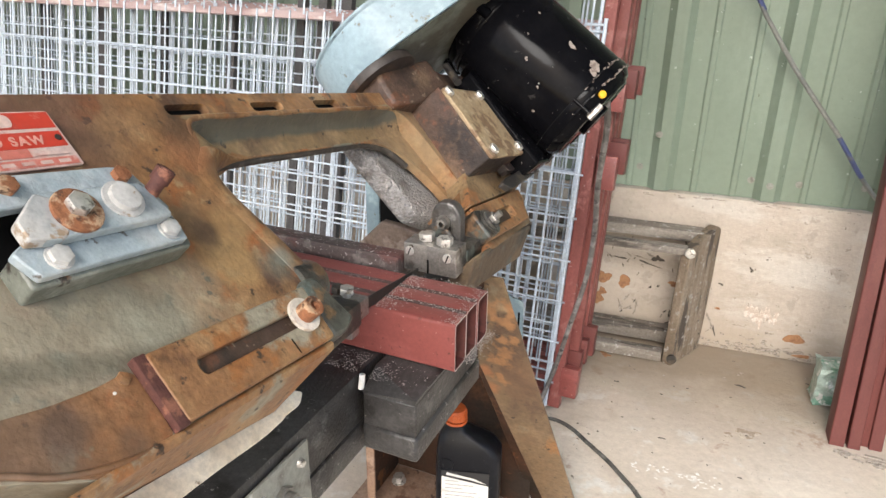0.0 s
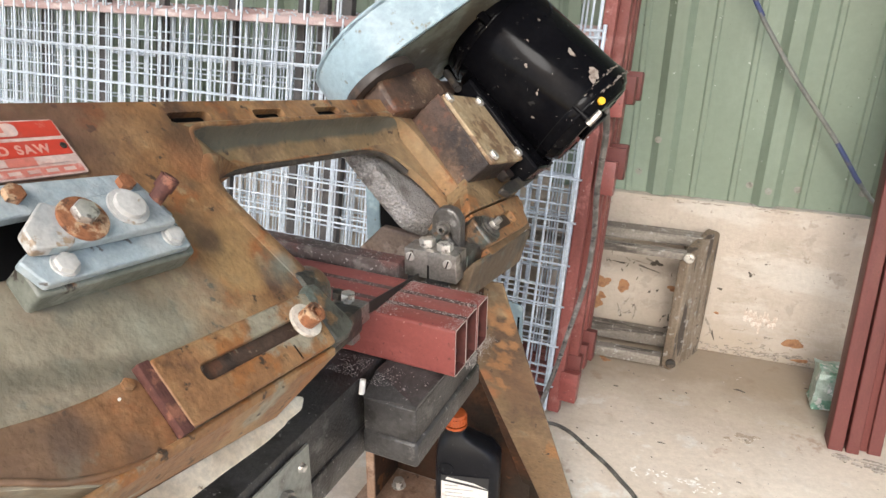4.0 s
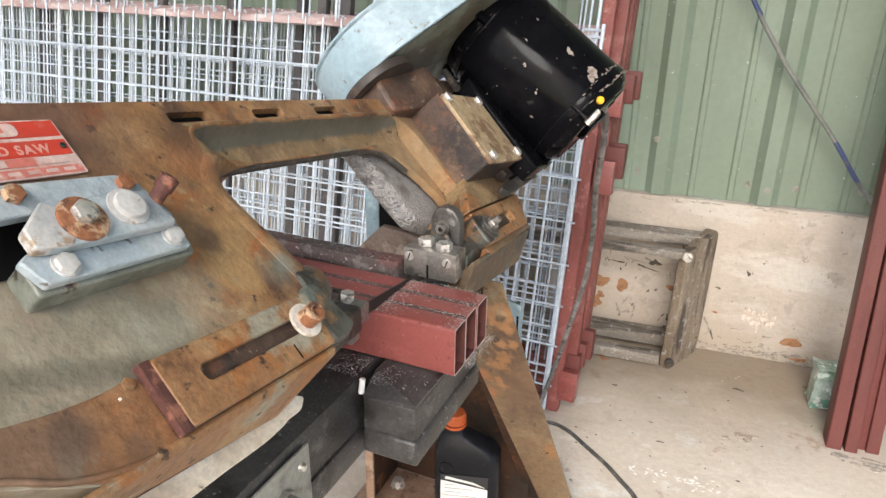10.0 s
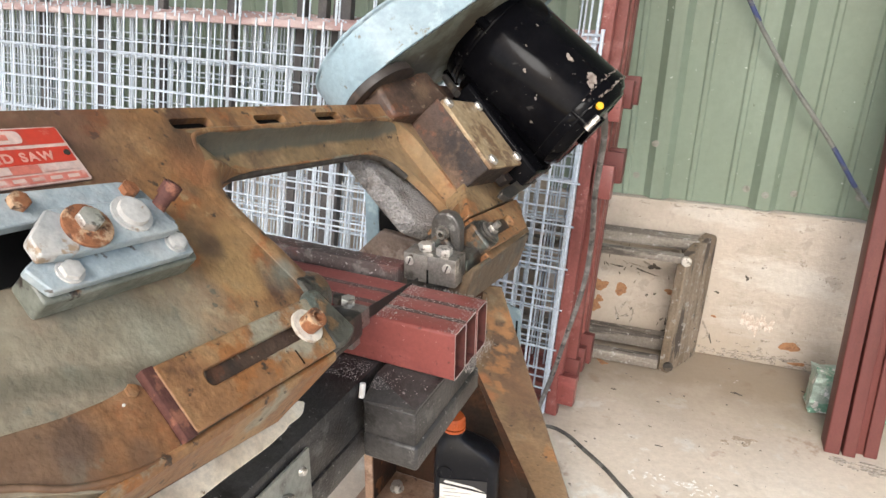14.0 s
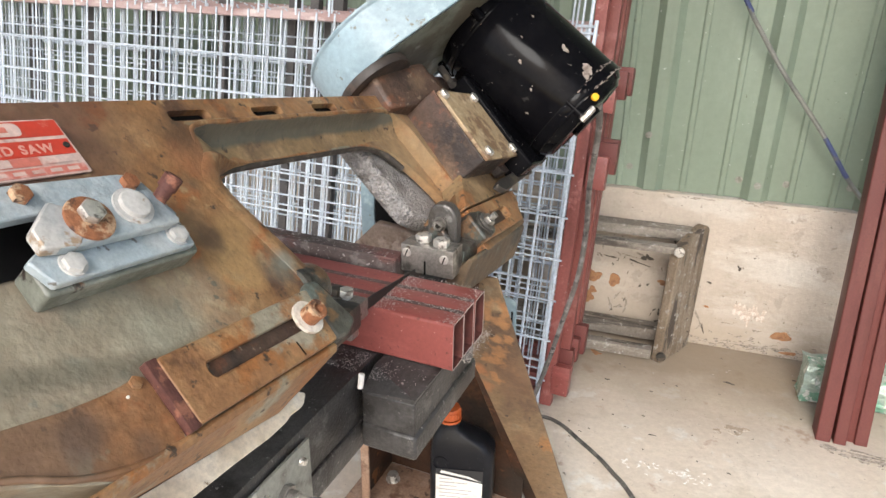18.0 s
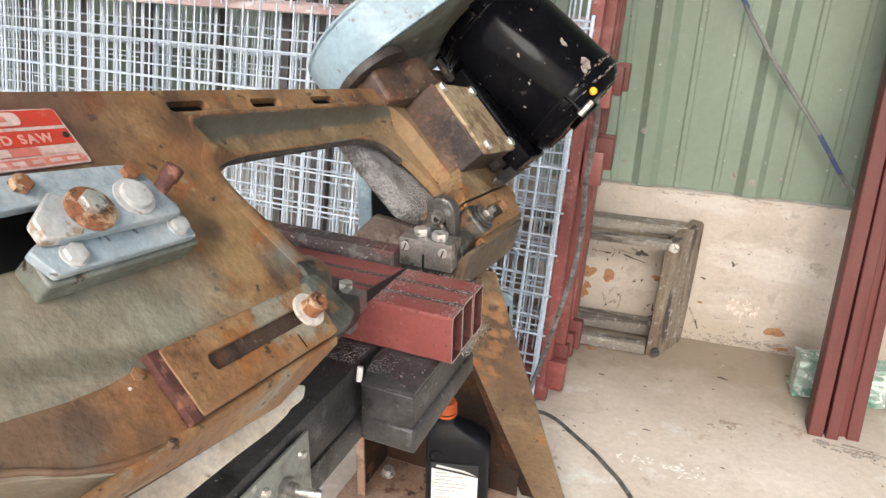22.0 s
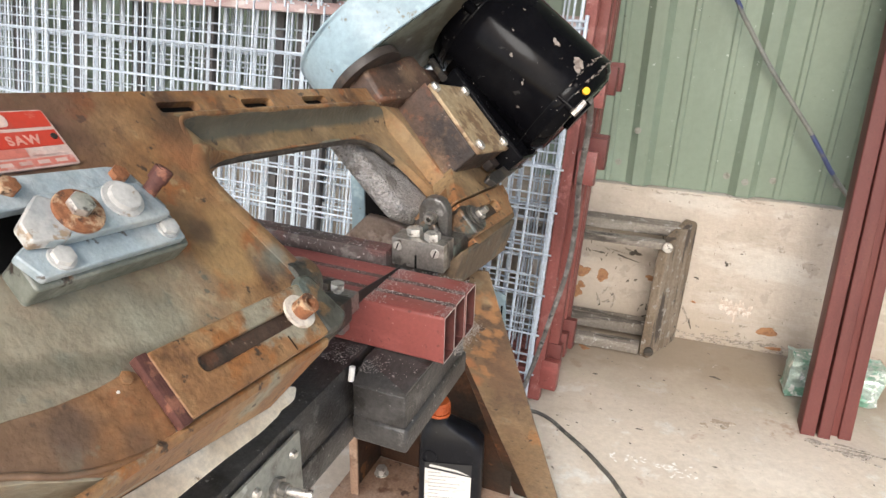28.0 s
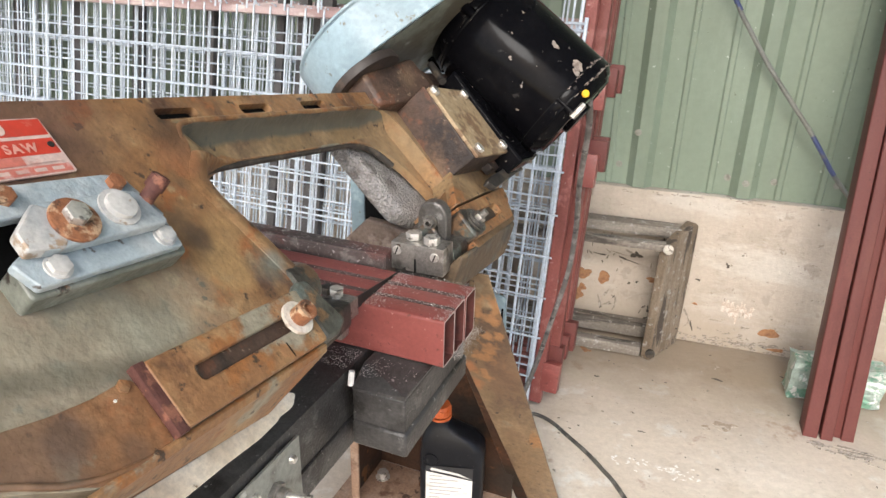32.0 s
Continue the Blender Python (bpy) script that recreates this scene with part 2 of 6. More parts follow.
OXIDE_OLD = mat("weathered_red_oxide", (0.211, 0.068, 0.059), 0.5, layers=(((0.140, 0.045, 0.039), 10, 0.50, 0.60, 8, (1, 1, 0.3)), ((0.270, 0.108, 0.095), 24, 0.55, 0.63, 8), ((0.405, 0.306, 0.288), 60, 0.64, 0.68, 6)), spec=0.25, bump=((90, 0.0006),), varied=0.14, grain=(200, 0.2))
OXIDE_LEAN = mat("dull_red_oxide", (0.133, 0.040, 0.035), 0.48, layers=(((0.097, 0.029, 0.025), 9, 0.48, 0.60, 8, (1, 1, 0.25)), ((0.143, 0.048, 0.040), 18, 0.55, 0.64, 8, (1, 1, 0.3)), ((0.074, 0.028, 0.024), 120, 0.63, 0.68, 5)), spec=0.25, bump=((120, 0.0004),), varied=0.1, grain=(260, 0.14))
SHELF = mat("dusty_salmon_steel", (0.34, 0.215, 0.145), 0.65, layers=(((0.42, 0.29, 0.21), 14, 0.48, 0.58, 9), ((0.17, 0.085, 0.05), 10, 0.55, 0.62, 9), ((0.09, 0.05, 0.035), 30, 0.6, 0.65, 8)), bump=((80, 0.0012),), grain=(200, 0.3))
DUSTY = mat("dusty_brown_iron", (0.20, 0.15, 0.12), 0.6, layers=(((0.13, 0.085, 0.062), 20, 0.5, 0.6, 9), ((0.28, 0.225, 0.19), 40, 0.56, 0.63, 8)), bump=((80, 0.0012),), grain=(200, 0.3))
OXIDE_PINK = mat("dusty_pink_primer", (0.46, 0.35, 0.34), 0.55, layers=(((0.33, 0.22, 0.21), 12, 0.5, 0.6, 8, (0.3, 1, 1)), ((0.62, 0.55, 0.54), 20, 0.55, 0.63, 8, (0.3, 1, 1))), grain=(200, 0.15))
# dark grey that paints the shadowed gaps behind the gates
GAP_SHADE = mat("gap_shade_grey", (0.075, 0.070, 0.070), 0.55, layers=(((0.11, 0.10, 0.098), 12, 0.5, 0.6, 8),), grain=(200, 0.2))
# tube insides in a darker red than the outside
OXIDE_IN = mat("dark_red_tube_inside", (0.10, 0.030, 0.025), 0.6, layers=(((0.05, 0.02, 0.018), 18, 0.5, 0.62, 6),))
CUT = mat("sawn_steel_edge", (0.52, 0.46, 0.44), 0.45, 0.5, bump=((300, 0.0004),))
GALV = mat("galvanised_wire", (0.551, 0.620, 0.700), 0.42, 0.2, layers=(((0.437, 0.490, 0.546), 12, 0.52, 0.62, 6), ((0.475, 0.470, 0.488), 7, 0.64, 0.70, 5)), varied=0.12)
GREEN = mat("green_painted_sheet", (0.203, 0.258, 0.198), 0.42, layers=(((0.188, 0.236, 0.180), 2.2, 0.45, 0.62, 8), ((0.238, 0.299, 0.234), 6, 0.53, 0.66, 8, (1, 1, 0.2)), ((0.168, 0.210, 0.158), 10, 0.57, 0.66, 9, (1, 1, 0.10)), ((0.495, 0.546, 0.501), 60, 0.69, 0.70, 5), ((0.099, 0.105, 0.076), 45, 0.705, 0.715, 5)), bump=((3, 0.005), (30, 0.0006)), grain=(60, 0.06))
WHITEWALL = mat("flaking_limewash", (0.497, 0.437, 0.368), 0.8, layers=(((0.423, 0.368, 0.304), 4, 0.49, 0.62, 9), ((0.561, 0.520, 0.460), 8, 0.51, 0.60, 9, (0.5, 1, 1.4)), ((0.423, 0.363, 0.308), 16, 0.60, 0.64, 9), ((0.331, 0.285, 0.239), 34, 0.65, 0.675, 9), ((0.092, 0.078, 0.064), 60, 0.675, 0.69, 7)), bump=((14, 0.006), (70, 0.003), (220, 0.001)), grain=(90, 0.08))
BRICKCHIP = mat("bare_brick_patch", (0.36, 0.185, 0.09), 0.85, layers=(((0.25, 0.115, 0.06), 60, 0.5, 0.6, 8),), bump=((120, 0.0016),), grain=(200, 0.25))
GRIME = mat("grey_grime", (0.27, 0.23, 0.19), 0.8, layers=(((0.40, 0.355, 0.31), 80, 0.48, 0.56, 8), ((0.09, 0.08, 0.07), 60, 0.55, 0.62, 8)), bump=((120, 0.0014),))
GRIME_DARK = mat("dark_speck", (0.085, 0.072, 0.058), 0.85)
STAIN = mat("brown_wall_smear", (0.53, 0.44, 0.36), 0.8, layers=(((0.66, 0.60, 0.54), 50, 0.48, 0.56, 8),))
STAIN_FLOOR = mat("brown_floor_stain", (0.34, 0.27, 0.205), 0.8, layers=(((0.52, 0.455, 0.375), 45, 0.49, 0.56, 8),))
FLECK = mat("white_paint_fleck", (0.80, 0.78, 0.74), 0.6)
FLOOR = mat("dusty_concrete", (0.625, 0.549, 0.460), 0.7, layers=(((0.687, 0.620, 0.536), 3, 0.46, 0.60, 9), ((0.517, 0.446, 0.362), 4.5, 0.55, 0.66, 9), ((0.714, 0.683, 0.625), 14, 0.56, 0.64, 9), ((0.428, 0.313, 0.246), 10, 0.62, 0.68, 9), ((0.232, 0.197, 0.152), 40, 0.675, 0.70, 8), ((0.081, 0.067, 0.054), 120, 0.69, 0.70, 5)), bump=((8, 0.004), (60, 0.0015), (200, 0.0006)), grain=(70, 0.10))
WOOD = mat("weathered_grey_wood", (0.160, 0.122, 0.086), 0.75, layers=(((0.232, 0.188, 0.140), 18, 0.48, 0.58, 9, (1, 1, 0.12)), ((0.060, 0.048, 0.038), 26, 0.53, 0.59, 9, (1, 1, 0.15)), ((0.320, 0.304, 0.280), 50, 0.59, 0.64, 8)), bump=((60, 0.002), (200, 0.001)), grain=(160, 0.3))
WOOD_RAIL = mat("weathered_grey_rail", (0.187, 0.162, 0.136), 0.75, layers=(((0.272, 0.246, 0.212), 18, 0.48, 0.58, 9, (0.12, 1, 1)), ((0.068, 0.058, 0.048), 26, 0.53, 0.59, 9, (0.15, 1, 1)), ((0.357, 0.340, 0.315), 50, 0.59, 0.64, 8)), bump=((60, 0.002), (200, 0.001)), grain=(160, 0.3))
PLASTIC = mat("black_bottle_plastic", (0.006, 0.0065, 0.009), 0.34, spec=0.22, layers=(((0.013, 0.014, 0.018), 16, 0.52, 0.64, 8), ((0.03, 0.03, 0.032), 90, 0.66, 0.71, 5)), bump=((30, 0.0006),))
CAPM = mat("orange_cap_plastic", (0.46, 0.095, 0.022), 0.45, layers=(((0.40, 0.085, 0.025), 40, 0.52, 0.62, 7),))
PAPER = mat("white_label", (0.70, 0.68, 0.64), 0.6, layers=(((0.55, 0.52, 0.47), 40, 0.56, 0.66, 7),), grain=(200, 0.06))
INK = mat("grey_print", (0.33, 0.32, 0.31), 0.6)
INK_BLACK = mat("black_print", (0.02, 0.02, 0.022), 0.5)
PLATE = mat("red_name_plate", (0.52, 0.050, 0.030), 0.4, layers=(((0.43, 0.07, 0.05), 40, 0.52, 0.64, 7), ((0.55, 0.16, 0.12), 90, 0.6, 0.68, 5)), grain=(200, 0.08))
PLATE_PALE = mat("pale_plate_print", (0.58, 0.43, 0.385), 0.45, layers=(((0.5, 0.3, 0.26), 60, 0.53, 0.62, 7),))
PLATE_TEXT = mat("faded_plate_letters", (0.60, 0.30, 0.25), 0.45)
PLATE_PINK = mat("faded_plate_print", (0.55, 0.17, 0.13), 0.45, layers=(((0.58, 0.32, 0.28), 90, 0.52, 0.62, 5),))
# lit upper stretch of the cable, light put in as paler grey than CORD
RUBBER = mat("lit_grey_rubber_flex", (0.12, 0.112, 0.105), 0.5, layers=(((0.24, 0.23, 0.22), 40, 0.50, 0.60, 8), ((0.04, 0.037, 0.035), 60, 0.56, 0.62, 7)), bump=((90, 0.0008),))
CORD = mat("dark_power_cord", (0.085, 0.08, 0.072), 0.5, layers=(((0.17, 0.16, 0.145), 60, 0.53, 0.62, 8), ((0.04, 0.038, 0.035), 30, 0.54, 0.62, 7)))
WALLCABLE = mat("grey_wall_cable", (0.20, 0.205, 0.185), 0.4, layers=(((0.13, 0.135, 0.125), 14, 0.5, 0.6, 6),))
BLUECABLE = mat("blue_cable_sleeve", (0.045, 0.062, 0.16), 0.4, layers=(((0.10, 0.105, 0.12), 30, 0.5, 0.6, 7),))
YELLOW = mat("yellow_paint_dot", (0.80, 0.42, 0.01), 0.5)
WHITEP = mat("white_nylon_washer", (0.62, 0.57, 0.50), 0.5, layers=(((0.40, 0.32, 0.25), 80, 0.53, 0.62, 7),))
# near-black for dark joints and for shade painted into slots, gaps and vents
DARKHOLE = mat("hole_shade_and_joint_black", (0.005, 0.0048, 0.005), 0.7, spec=0.12)
FOIL = mat("crinkled_green_foil", (0.40, 0.50, 0.45), 0.3, 0.4, layers=(((0.20, 0.40, 0.30), 20, 0.50, 0.56, 7), ((0.80, 0.82, 0.80), 40, 0.565, 0.60, 8)), bump=((50, 0.008),))
GREASY_BROWN = mat("greasy_brown_iron", (0.092, 0.064, 0.040), 0.45, layers=(((0.15, 0.105, 0.062), 16, 0.5, 0.6, 9), ((0.04, 0.04, 0.036), 14, 0.53, 0.61, 9), ((0.09, 0.10, 0.09), 30, 0.58, 0.63, 8)), bump=((60, 0.0014), (260, 0.0006)), grain=(150, 0.3))
# dark tone that paints the shade under the top beam's edge
EDGE_SHADE = mat("shaded_beam_edge", (0.045, 0.038, 0.032), 0.5, layers=(((0.09, 0.075, 0.06), 60, 0.5, 0.6, 8),), bump=((120, 0.001),))
SWARF = mat("steel_filings", (0.40, 0.375, 0.36), 0.45, 0.5)
DUST = mat("dark_saw_dust", (0.075, 0.05, 0.045), 0.85, layers=(((0.18, 0.13, 0.12), 160, 0.53, 0.62, 7),), bump=((300, 0.0008),))
SWITCHP = mat("painted_switch_plate", (0.27, 0.27, 0.235), 0.5, layers=(((0.16, 0.15, 0.13), 26, 0.53, 0.61, 8), ((0.38, 0.38, 0.35), 60, 0.58, 0.64, 7)), bump=((60, 0.0006),))
ROOFM = mat("unseen_roof_grey", (0.42, 0.44, 0.44), 0.6, layers=(((0.32, 0.33, 0.33), 2, 0.45, 0.7, 5),))
GROUND = mat("dry_yard", (0.36, 0.33, 0.28), 0.9, layers=(((0.28, 0.255, 0.21), 1.2, 0.45, 0.7, 6),))


# ---- mesh helpers ----
S2 = math.sqrt(0.5)
UVN = Matrix(((0, -S2, S2, 0), (1, 0, 0, 0), (0, S2, S2, 0), (0, 0, 0, 1)))  # along the blade, up the face, out of the face
PIVOT = Vector((0.0, 0.35, 0.60))
TILT = -8.3
HEAD_INV = pose(*PIVOT, TILT).inverted()


def part(name, bm, material, parent=None, label="", m=None, smooth=True, bevel=0.0, kind=""):
    """Links a bmesh as one mesh object under a thing or a part."""
    me = bpy.data.meshes.new(name)
    bmesh.ops.recalc_face_normals(bm, faces=bm.faces)
    bm.to_mesh(me)
    bm.free()
    me.materials.append(material)
    if m is not None:
        me.transform(m)
    ob = new(name, me)
    if smooth:
        for p in me.polygons:
            p.use_smooth = True
        me.set_sharp_from_angle(angle=radians(34))
    if bevel:
        md = ob.modifiers.new("bevel", "BEVEL")
        md.width, md.segments, md.limit_method, md.angle_limit = bevel, 2, "ANGLE", radians(40)
    ob.parent = parent
    return tagged(ob, label=label, kind=kind)


def thing(name, label, category, group="", m=None):
    ob = new(name)
    ob.empty_display_size = 0.05
    if m is not None:
        ob.matrix_world = m
    return tagged(ob, label=label, category=category, group=group)


def box(x0, x1, y0, y1, z0, z1, bevel=0.0, seg=2, bm=None):
    b = bmesh.new()
    bmesh.ops.create_cube(b, size=1, matrix=Matrix.LocRotScale(((x0 + x1) / 2, (y0 + y1) / 2, (z0 + z1) / 2), None, (x1 - x0, y1 - y0, z1 - z0)))
    if bevel:
        bmesh.ops.bevel(b, geom=b.edges[:], offset=bevel, segments=seg, profile=0.6, affect="EDGES")
    return join(bm, b)


def join(bm, b):
    if bm is None:
        return b
    me = bpy.data.meshes.new("tmp")
    b.to_mesh(me)
    b.free()
    bm.from_mesh(me)
    bpy.data.meshes.remove(me)
    return bm


def rod(a, b, r, seg=20, r2=None, bevel=0.0, bm=None):
    a, b = Vector(a), Vector(b)
    m = bmesh.new()
    bmesh.ops.create_cone(m, cap_ends=True, segments=seg, radius1=r, radius2=r if r2 is None else r2, depth=(b - a).length,
                          matrix=Matrix.Translation((a + b) / 2) @ (b - a).to_track_quat("Z", "Y").to_matrix().to_4x4())
    if bevel:
        es = [e for e in m.edges if any(len(f.verts) > 4 for f in e.link_faces)]
        bmesh.ops.bevel(m, geom=es, offset=bevel, segments=2, profile=0.6, affect="EDGES")
    return join(bm, m)


def ring(a, b, r, hole, seg=24, bm=None):
    """A washer or pipe from a to b."""
    a, b = Vector(a), Vector(b)
    m = bmesh.new()
    q = (b - a).to_track_quat("Z", "Y").to_matrix()
    loops = [[m.verts.new(c + q @ Vector((math.cos(k * math.tau / seg) * rr, math.sin(k * math.tau / seg) * rr, 0))) for k in range(seg)]
             for c, rr in ((a, r), (b, r), (b, hole), (a, hole))]
    for i in range(4):
        for k in range(seg):
            m.faces.new((loops[i][k], loops[i][(k + 1) % seg], loops[(i + 1) % 4][(k + 1) % seg], loops[(i + 1) % 4][k]))
    return join(bm, m)


def fillet(pts, r, seg=4):
    """Rounds the corners of an outline; r: one radius or one for each corner."""
    out, n = [], len(pts)
    for i in range(n):
        p, a, b = Vector(pts[i]), Vector(pts[i - 1]), Vector(pts[(i + 1) % n])
        rr = r[i] if isinstance(r, (list, tuple)) else r
        da, db = a - p, b - p
        d = min(rr, da.length * 0.45, db.length * 0.45)
        if d < 1e-6:
            out.append(tuple(p))
            continue
        s, e = p + da.normalized() * d, p + db.normalized() * d
        for k in range(seg + 1):
            t = k / seg
            out.append(tuple(s * (1 - t) ** 2 + p * 2 * t * (1 - t) + e * t * t))
    return out


def slot_hole(x0, x1, y0, y1):
    r = (y1 - y0) / 2
    return fillet([(x0, y0), (x1, y0), (x1, y1), (x0, y1)], r * 0.98, 4)


def slab(outline, z0, z1, holes=(), bm=None):
    """A plate of any outline, with holes that go through it, from z0 to z1."""
    b = bmesh.new()
    for loop in (outline, *holes):
        vs = [b.verts.new((x, y, z0)) for x, y in loop]
        for i in range(len(vs)):
            b.edges.new((vs[i - 1], vs[i]))
    bmesh.ops.triangle_fill(b, use_beauty=True, use_dissolve=False, edges=b.edges[:])
    ext = bmesh.ops.extrude_face_region(b, geom=b.faces[:])
    for v in ext["geom"]:
        if isinstance(v, bmesh.types.BMVert):
            v.co.z = z1
    bmesh.ops.dissolve_limit(b, angle_limit=radians(0.5), verts=b.verts[:], edges=b.edges[:])
    return join(bm, b)


def section(profile, y0, y1, bm=None):
    """A profile of (y, z) pairs swept along x from y0 to y1, closed."""
    b = bmesh.new()
    a = [b.verts.new((y0, p, q)) for p, q in profile]
    c = [b.verts.new((y1, p, q)) for p, q in profile]
    n = len(a)
    for i in range(n):
        b.faces.new((a[i], a[(i + 1) % n], c[(i + 1) % n], c[i]))
    b.faces.new(a)
    b.faces.new(c[::-1])
    return join(bm, b)


def hexbolt(at, axis, r=0.006, h=0.005, washer=0.0, bm=None):
    at, axis = Vector(at), Vector(axis).normalized()
    bm = rod(at, at + axis * h, r, 6, bevel=r * 0.12, bm=bm)
    if washer:
        bm = rod(at - axis * 0.001, at + axis * 0.0012, washer, 20, bm=bm)
    return bm


def spline(points, steps=8):
    P = [Vector(p) for p in points]
    P = [P[0] * 2 - P[1]] + P + [P[-1] * 2 - P[-2]]
    out = []
    for i in range(1, len(P) - 2):
        for k in range(steps):
            t = k / steps
            a, b, c, d = P[i - 1:i + 3]
            out.append(0.5 * (2 * b + (c - a) * t + (2 * a - 5 * b + 4 * c - d) * t * t + (3 * b - a - 3 * c + d) * t ** 3))
    return out + [P[-2]]


def hose(points, r, steps=8, seg=8, bm=None):
    """A round cord through the points."""
    pts = spline(points, steps)
    b = bmesh.new()
    last, side = None, Vector((0.3, 0.2, 1))
    for i, p in enumerate(pts):
        d = (pts[min(i + 1, len(pts) - 1)] - pts[max(i - 1, 0)]).normalized()
        e1 = (side - d * side.dot(d)).normalized()
        e2 = d.cross(e1)
        lp = [b.verts.new(p + (e1 * math.cos(k * math.tau / seg) + e2 * math.sin(k * math.tau / seg)) * r) for k in range(seg)]
        if last:
            for k in range(seg):
                b.faces.new((last[k], last[(k + 1) % seg], lp[(k + 1) % seg], lp[k]))
        else:
            b.faces.new(lp)
        last = lp
    b.faces.new(last)
    return join(bm, b)


def blob(rx, ry, seed, depth, seg=18, rough=0.35, bm=None):
    """A flat irregular patch in the xz plane, of a given thickness towards -y."""
    rnd = random.Random(seed)
    ph = [rnd.uniform(0, 6.28) for _ in range(4)]
    pts = []
    for k in range(seg):
        a = k * math.tau / seg
        q = 1 + rough * (0.5 * math.sin(2 * a + ph[0]) + 0.35 * math.sin(3 * a + ph[1]) + 0.3 * math.sin(5 * a + ph[2]))
        pts.append((rx * q * math.cos(a), ry * q * math.sin(a)))
    b = bmesh.new()
    f = [b.verts.new((x, -depth, z)) for x, z in pts]
    g = [b.verts.new((x * 1.03, 0.001, z * 1.03)) for x, z in pts]
    b.faces.new(f)
    for k in range(seg):
        b.faces.new((f[k], f[(k + 1) % seg], g[(k + 1) % seg], g[k]))
    return join(bm, b)


def zone(m, colour, centre, inner, outer, wobble=0.06, scale=9):
    """A worn or stained area with a ragged edge round a point of the thing."""
    nt = m.node_tree
    b = nt.nodes["Principled BSDF"]
    old = b.inputs["Base Color"].links[0].from_socket
    tc, vm, no, ad, rg, mx = [nt.nodes.new("ShaderNode" + k) for k in ("TexCoord", "VectorMath", "TexNoise", "Math", "MapRange", "Mix")]
    vm.operation = "DISTANCE"
    vm.inputs[1].default_value = centre
    no.inputs["Scale"].default_value, no.inputs["Detail"].default_value = scale, 6
    nt.links.new(tc.outputs["Object"], vm.inputs[0])
    nt.links.new(tc.outputs["Object"], no.inputs["Vector"])
    ad.operation = "MULTIPLY_ADD"
    ad.inputs[1].default_value = wobble * 4
    nt.links.new(no.outputs[0], ad.inputs[0])
    nt.links.new(vm.outputs["Value"], ad.inputs[2])
    rg.inputs["From Min"].default_value, rg.inputs["From Max"].default_value = inner + wobble * 2, outer + wobble * 2
    rg.inputs["To Min"].default_value, rg.inputs["To Max"].default_value = 0.78, 0.0
    nt.links.new(ad.outputs[0], rg.inputs[0])
    mx.data_type = "RGBA"
    n2, r2, m2 = [nt.nodes.new("ShaderNode" + k) for k in ("TexNoise", "MapRange", "Mix")]
    n2.inputs["Scale"].default_value, n2.inputs["Detail"].default_value, n2.inputs["Roughness"].default_value = 38, 9, 0.7
    nt.links.new(tc.outputs["Object"], n2.inputs["Vector"])
    r2.inputs["From Min"].default_value, r2.inputs["From Max"].default_value = 0.36, 0.64
    nt.links.new(n2.outputs[0], r2.inputs[0])
    m2.data_type = "RGBA"
    m2.inputs[6].default_value, m2.inputs[7].default_value = (*[c * 0.72 for c in colour], 1), (*[c * 1.25 for c in colour], 1)
    nt.links.new(r2.outputs[0], m2.inputs[0])
    nt.links.new(m2.outputs[2], mx.inputs[7])
    nt.links.new(rg.outputs[0], mx.inputs[0])
    nt.links.new(old, mx.inputs[6])
    nt.links.new(mx.outputs[2], b.inputs["Base Color"])


def stripe(m, colour, across, at, half, soft, wobble=0.01, scale=14, most=0.85):
    """A band of wear, paint or painted-in shade with a ragged edge, lying across a direction of the thing."""
    nt = m.node_tree
    b = nt.nodes["Principled BSDF"]
    old = b.inputs["Base Color"].links[0].from_socket
    tc, vm, no, ad, sb, ab, rg, mx = [nt.nodes.new("ShaderNode" + k) for k in ("TexCoord", "VectorMath", "TexNoise", "Math", "Math", "Math", "MapRange", "Mix")]
    vm.operation, sb.operation, ab.operation, ad.operation = "DOT_PRODUCT", "SUBTRACT", "ABSOLUTE", "MULTIPLY_ADD"
    vm.inputs[1].default_value = across
    nt.links.new(tc.outputs["Object"], vm.inputs[0])
    nt.links.new(tc.outputs["Object"], no.inputs["Vector"])
    no.inputs["Scale"].default_value, no.inputs["Detail"].default_value, no.inputs["Roughness"].default_value = scale, 8, 0.65
    ad.inputs[1].default_value = wobble * 4
    nt.links.new(no.outputs[0], ad.inputs[0])
    nt.links.new(vm.outputs["Value"], ad.inputs[2])
    nt.links.new(ad.outputs[0], sb.inputs[0])
    sb.inputs[1].default_value = at + wobble * 2
    nt.links.new(sb.outputs[0], ab.inputs[0])
    rg.inputs["From Min"].default_value, rg.inputs["From Max"].default_value = half, half + soft
    rg.inputs["To Min"].default_value, rg.inputs["To Max"].default_value = most, 0.0
    nt.links.new(ab.outputs[0], rg.inputs[0])
    mx.data_type = "RGBA"
    mx.inputs[7].default_value = (*colour, 1)
    nt.links.new(rg.outputs[0], mx.inputs[0])
    nt.links.new(old, mx.inputs[6])
    nt.links.new(mx.outputs[2], b.inputs["Base Color"])


def on_face(u, v, n=0.0):
    return UVN @ Vector((u, v, n))


zone(CAST, (0.252, 0.240, 0.185), on_face(-0.70, 0.110), 0.075, 0.13, 0.05, 9)
zone(CAST, (0.245, 0.235, 0.18), on_face(-0.615, 0.108), 0.010, 0.045, 0.03, 12)
zone(CAST, (0.105, 0.052, 0.040), on_face(-0.66, 0.272), 0.06, 0.13, 0.03, 9)
zone(CAST, (0.085, 0.05, 0.032), on_face(-0.551, 0.147), 0.002, 0.016, 0.008, 24)
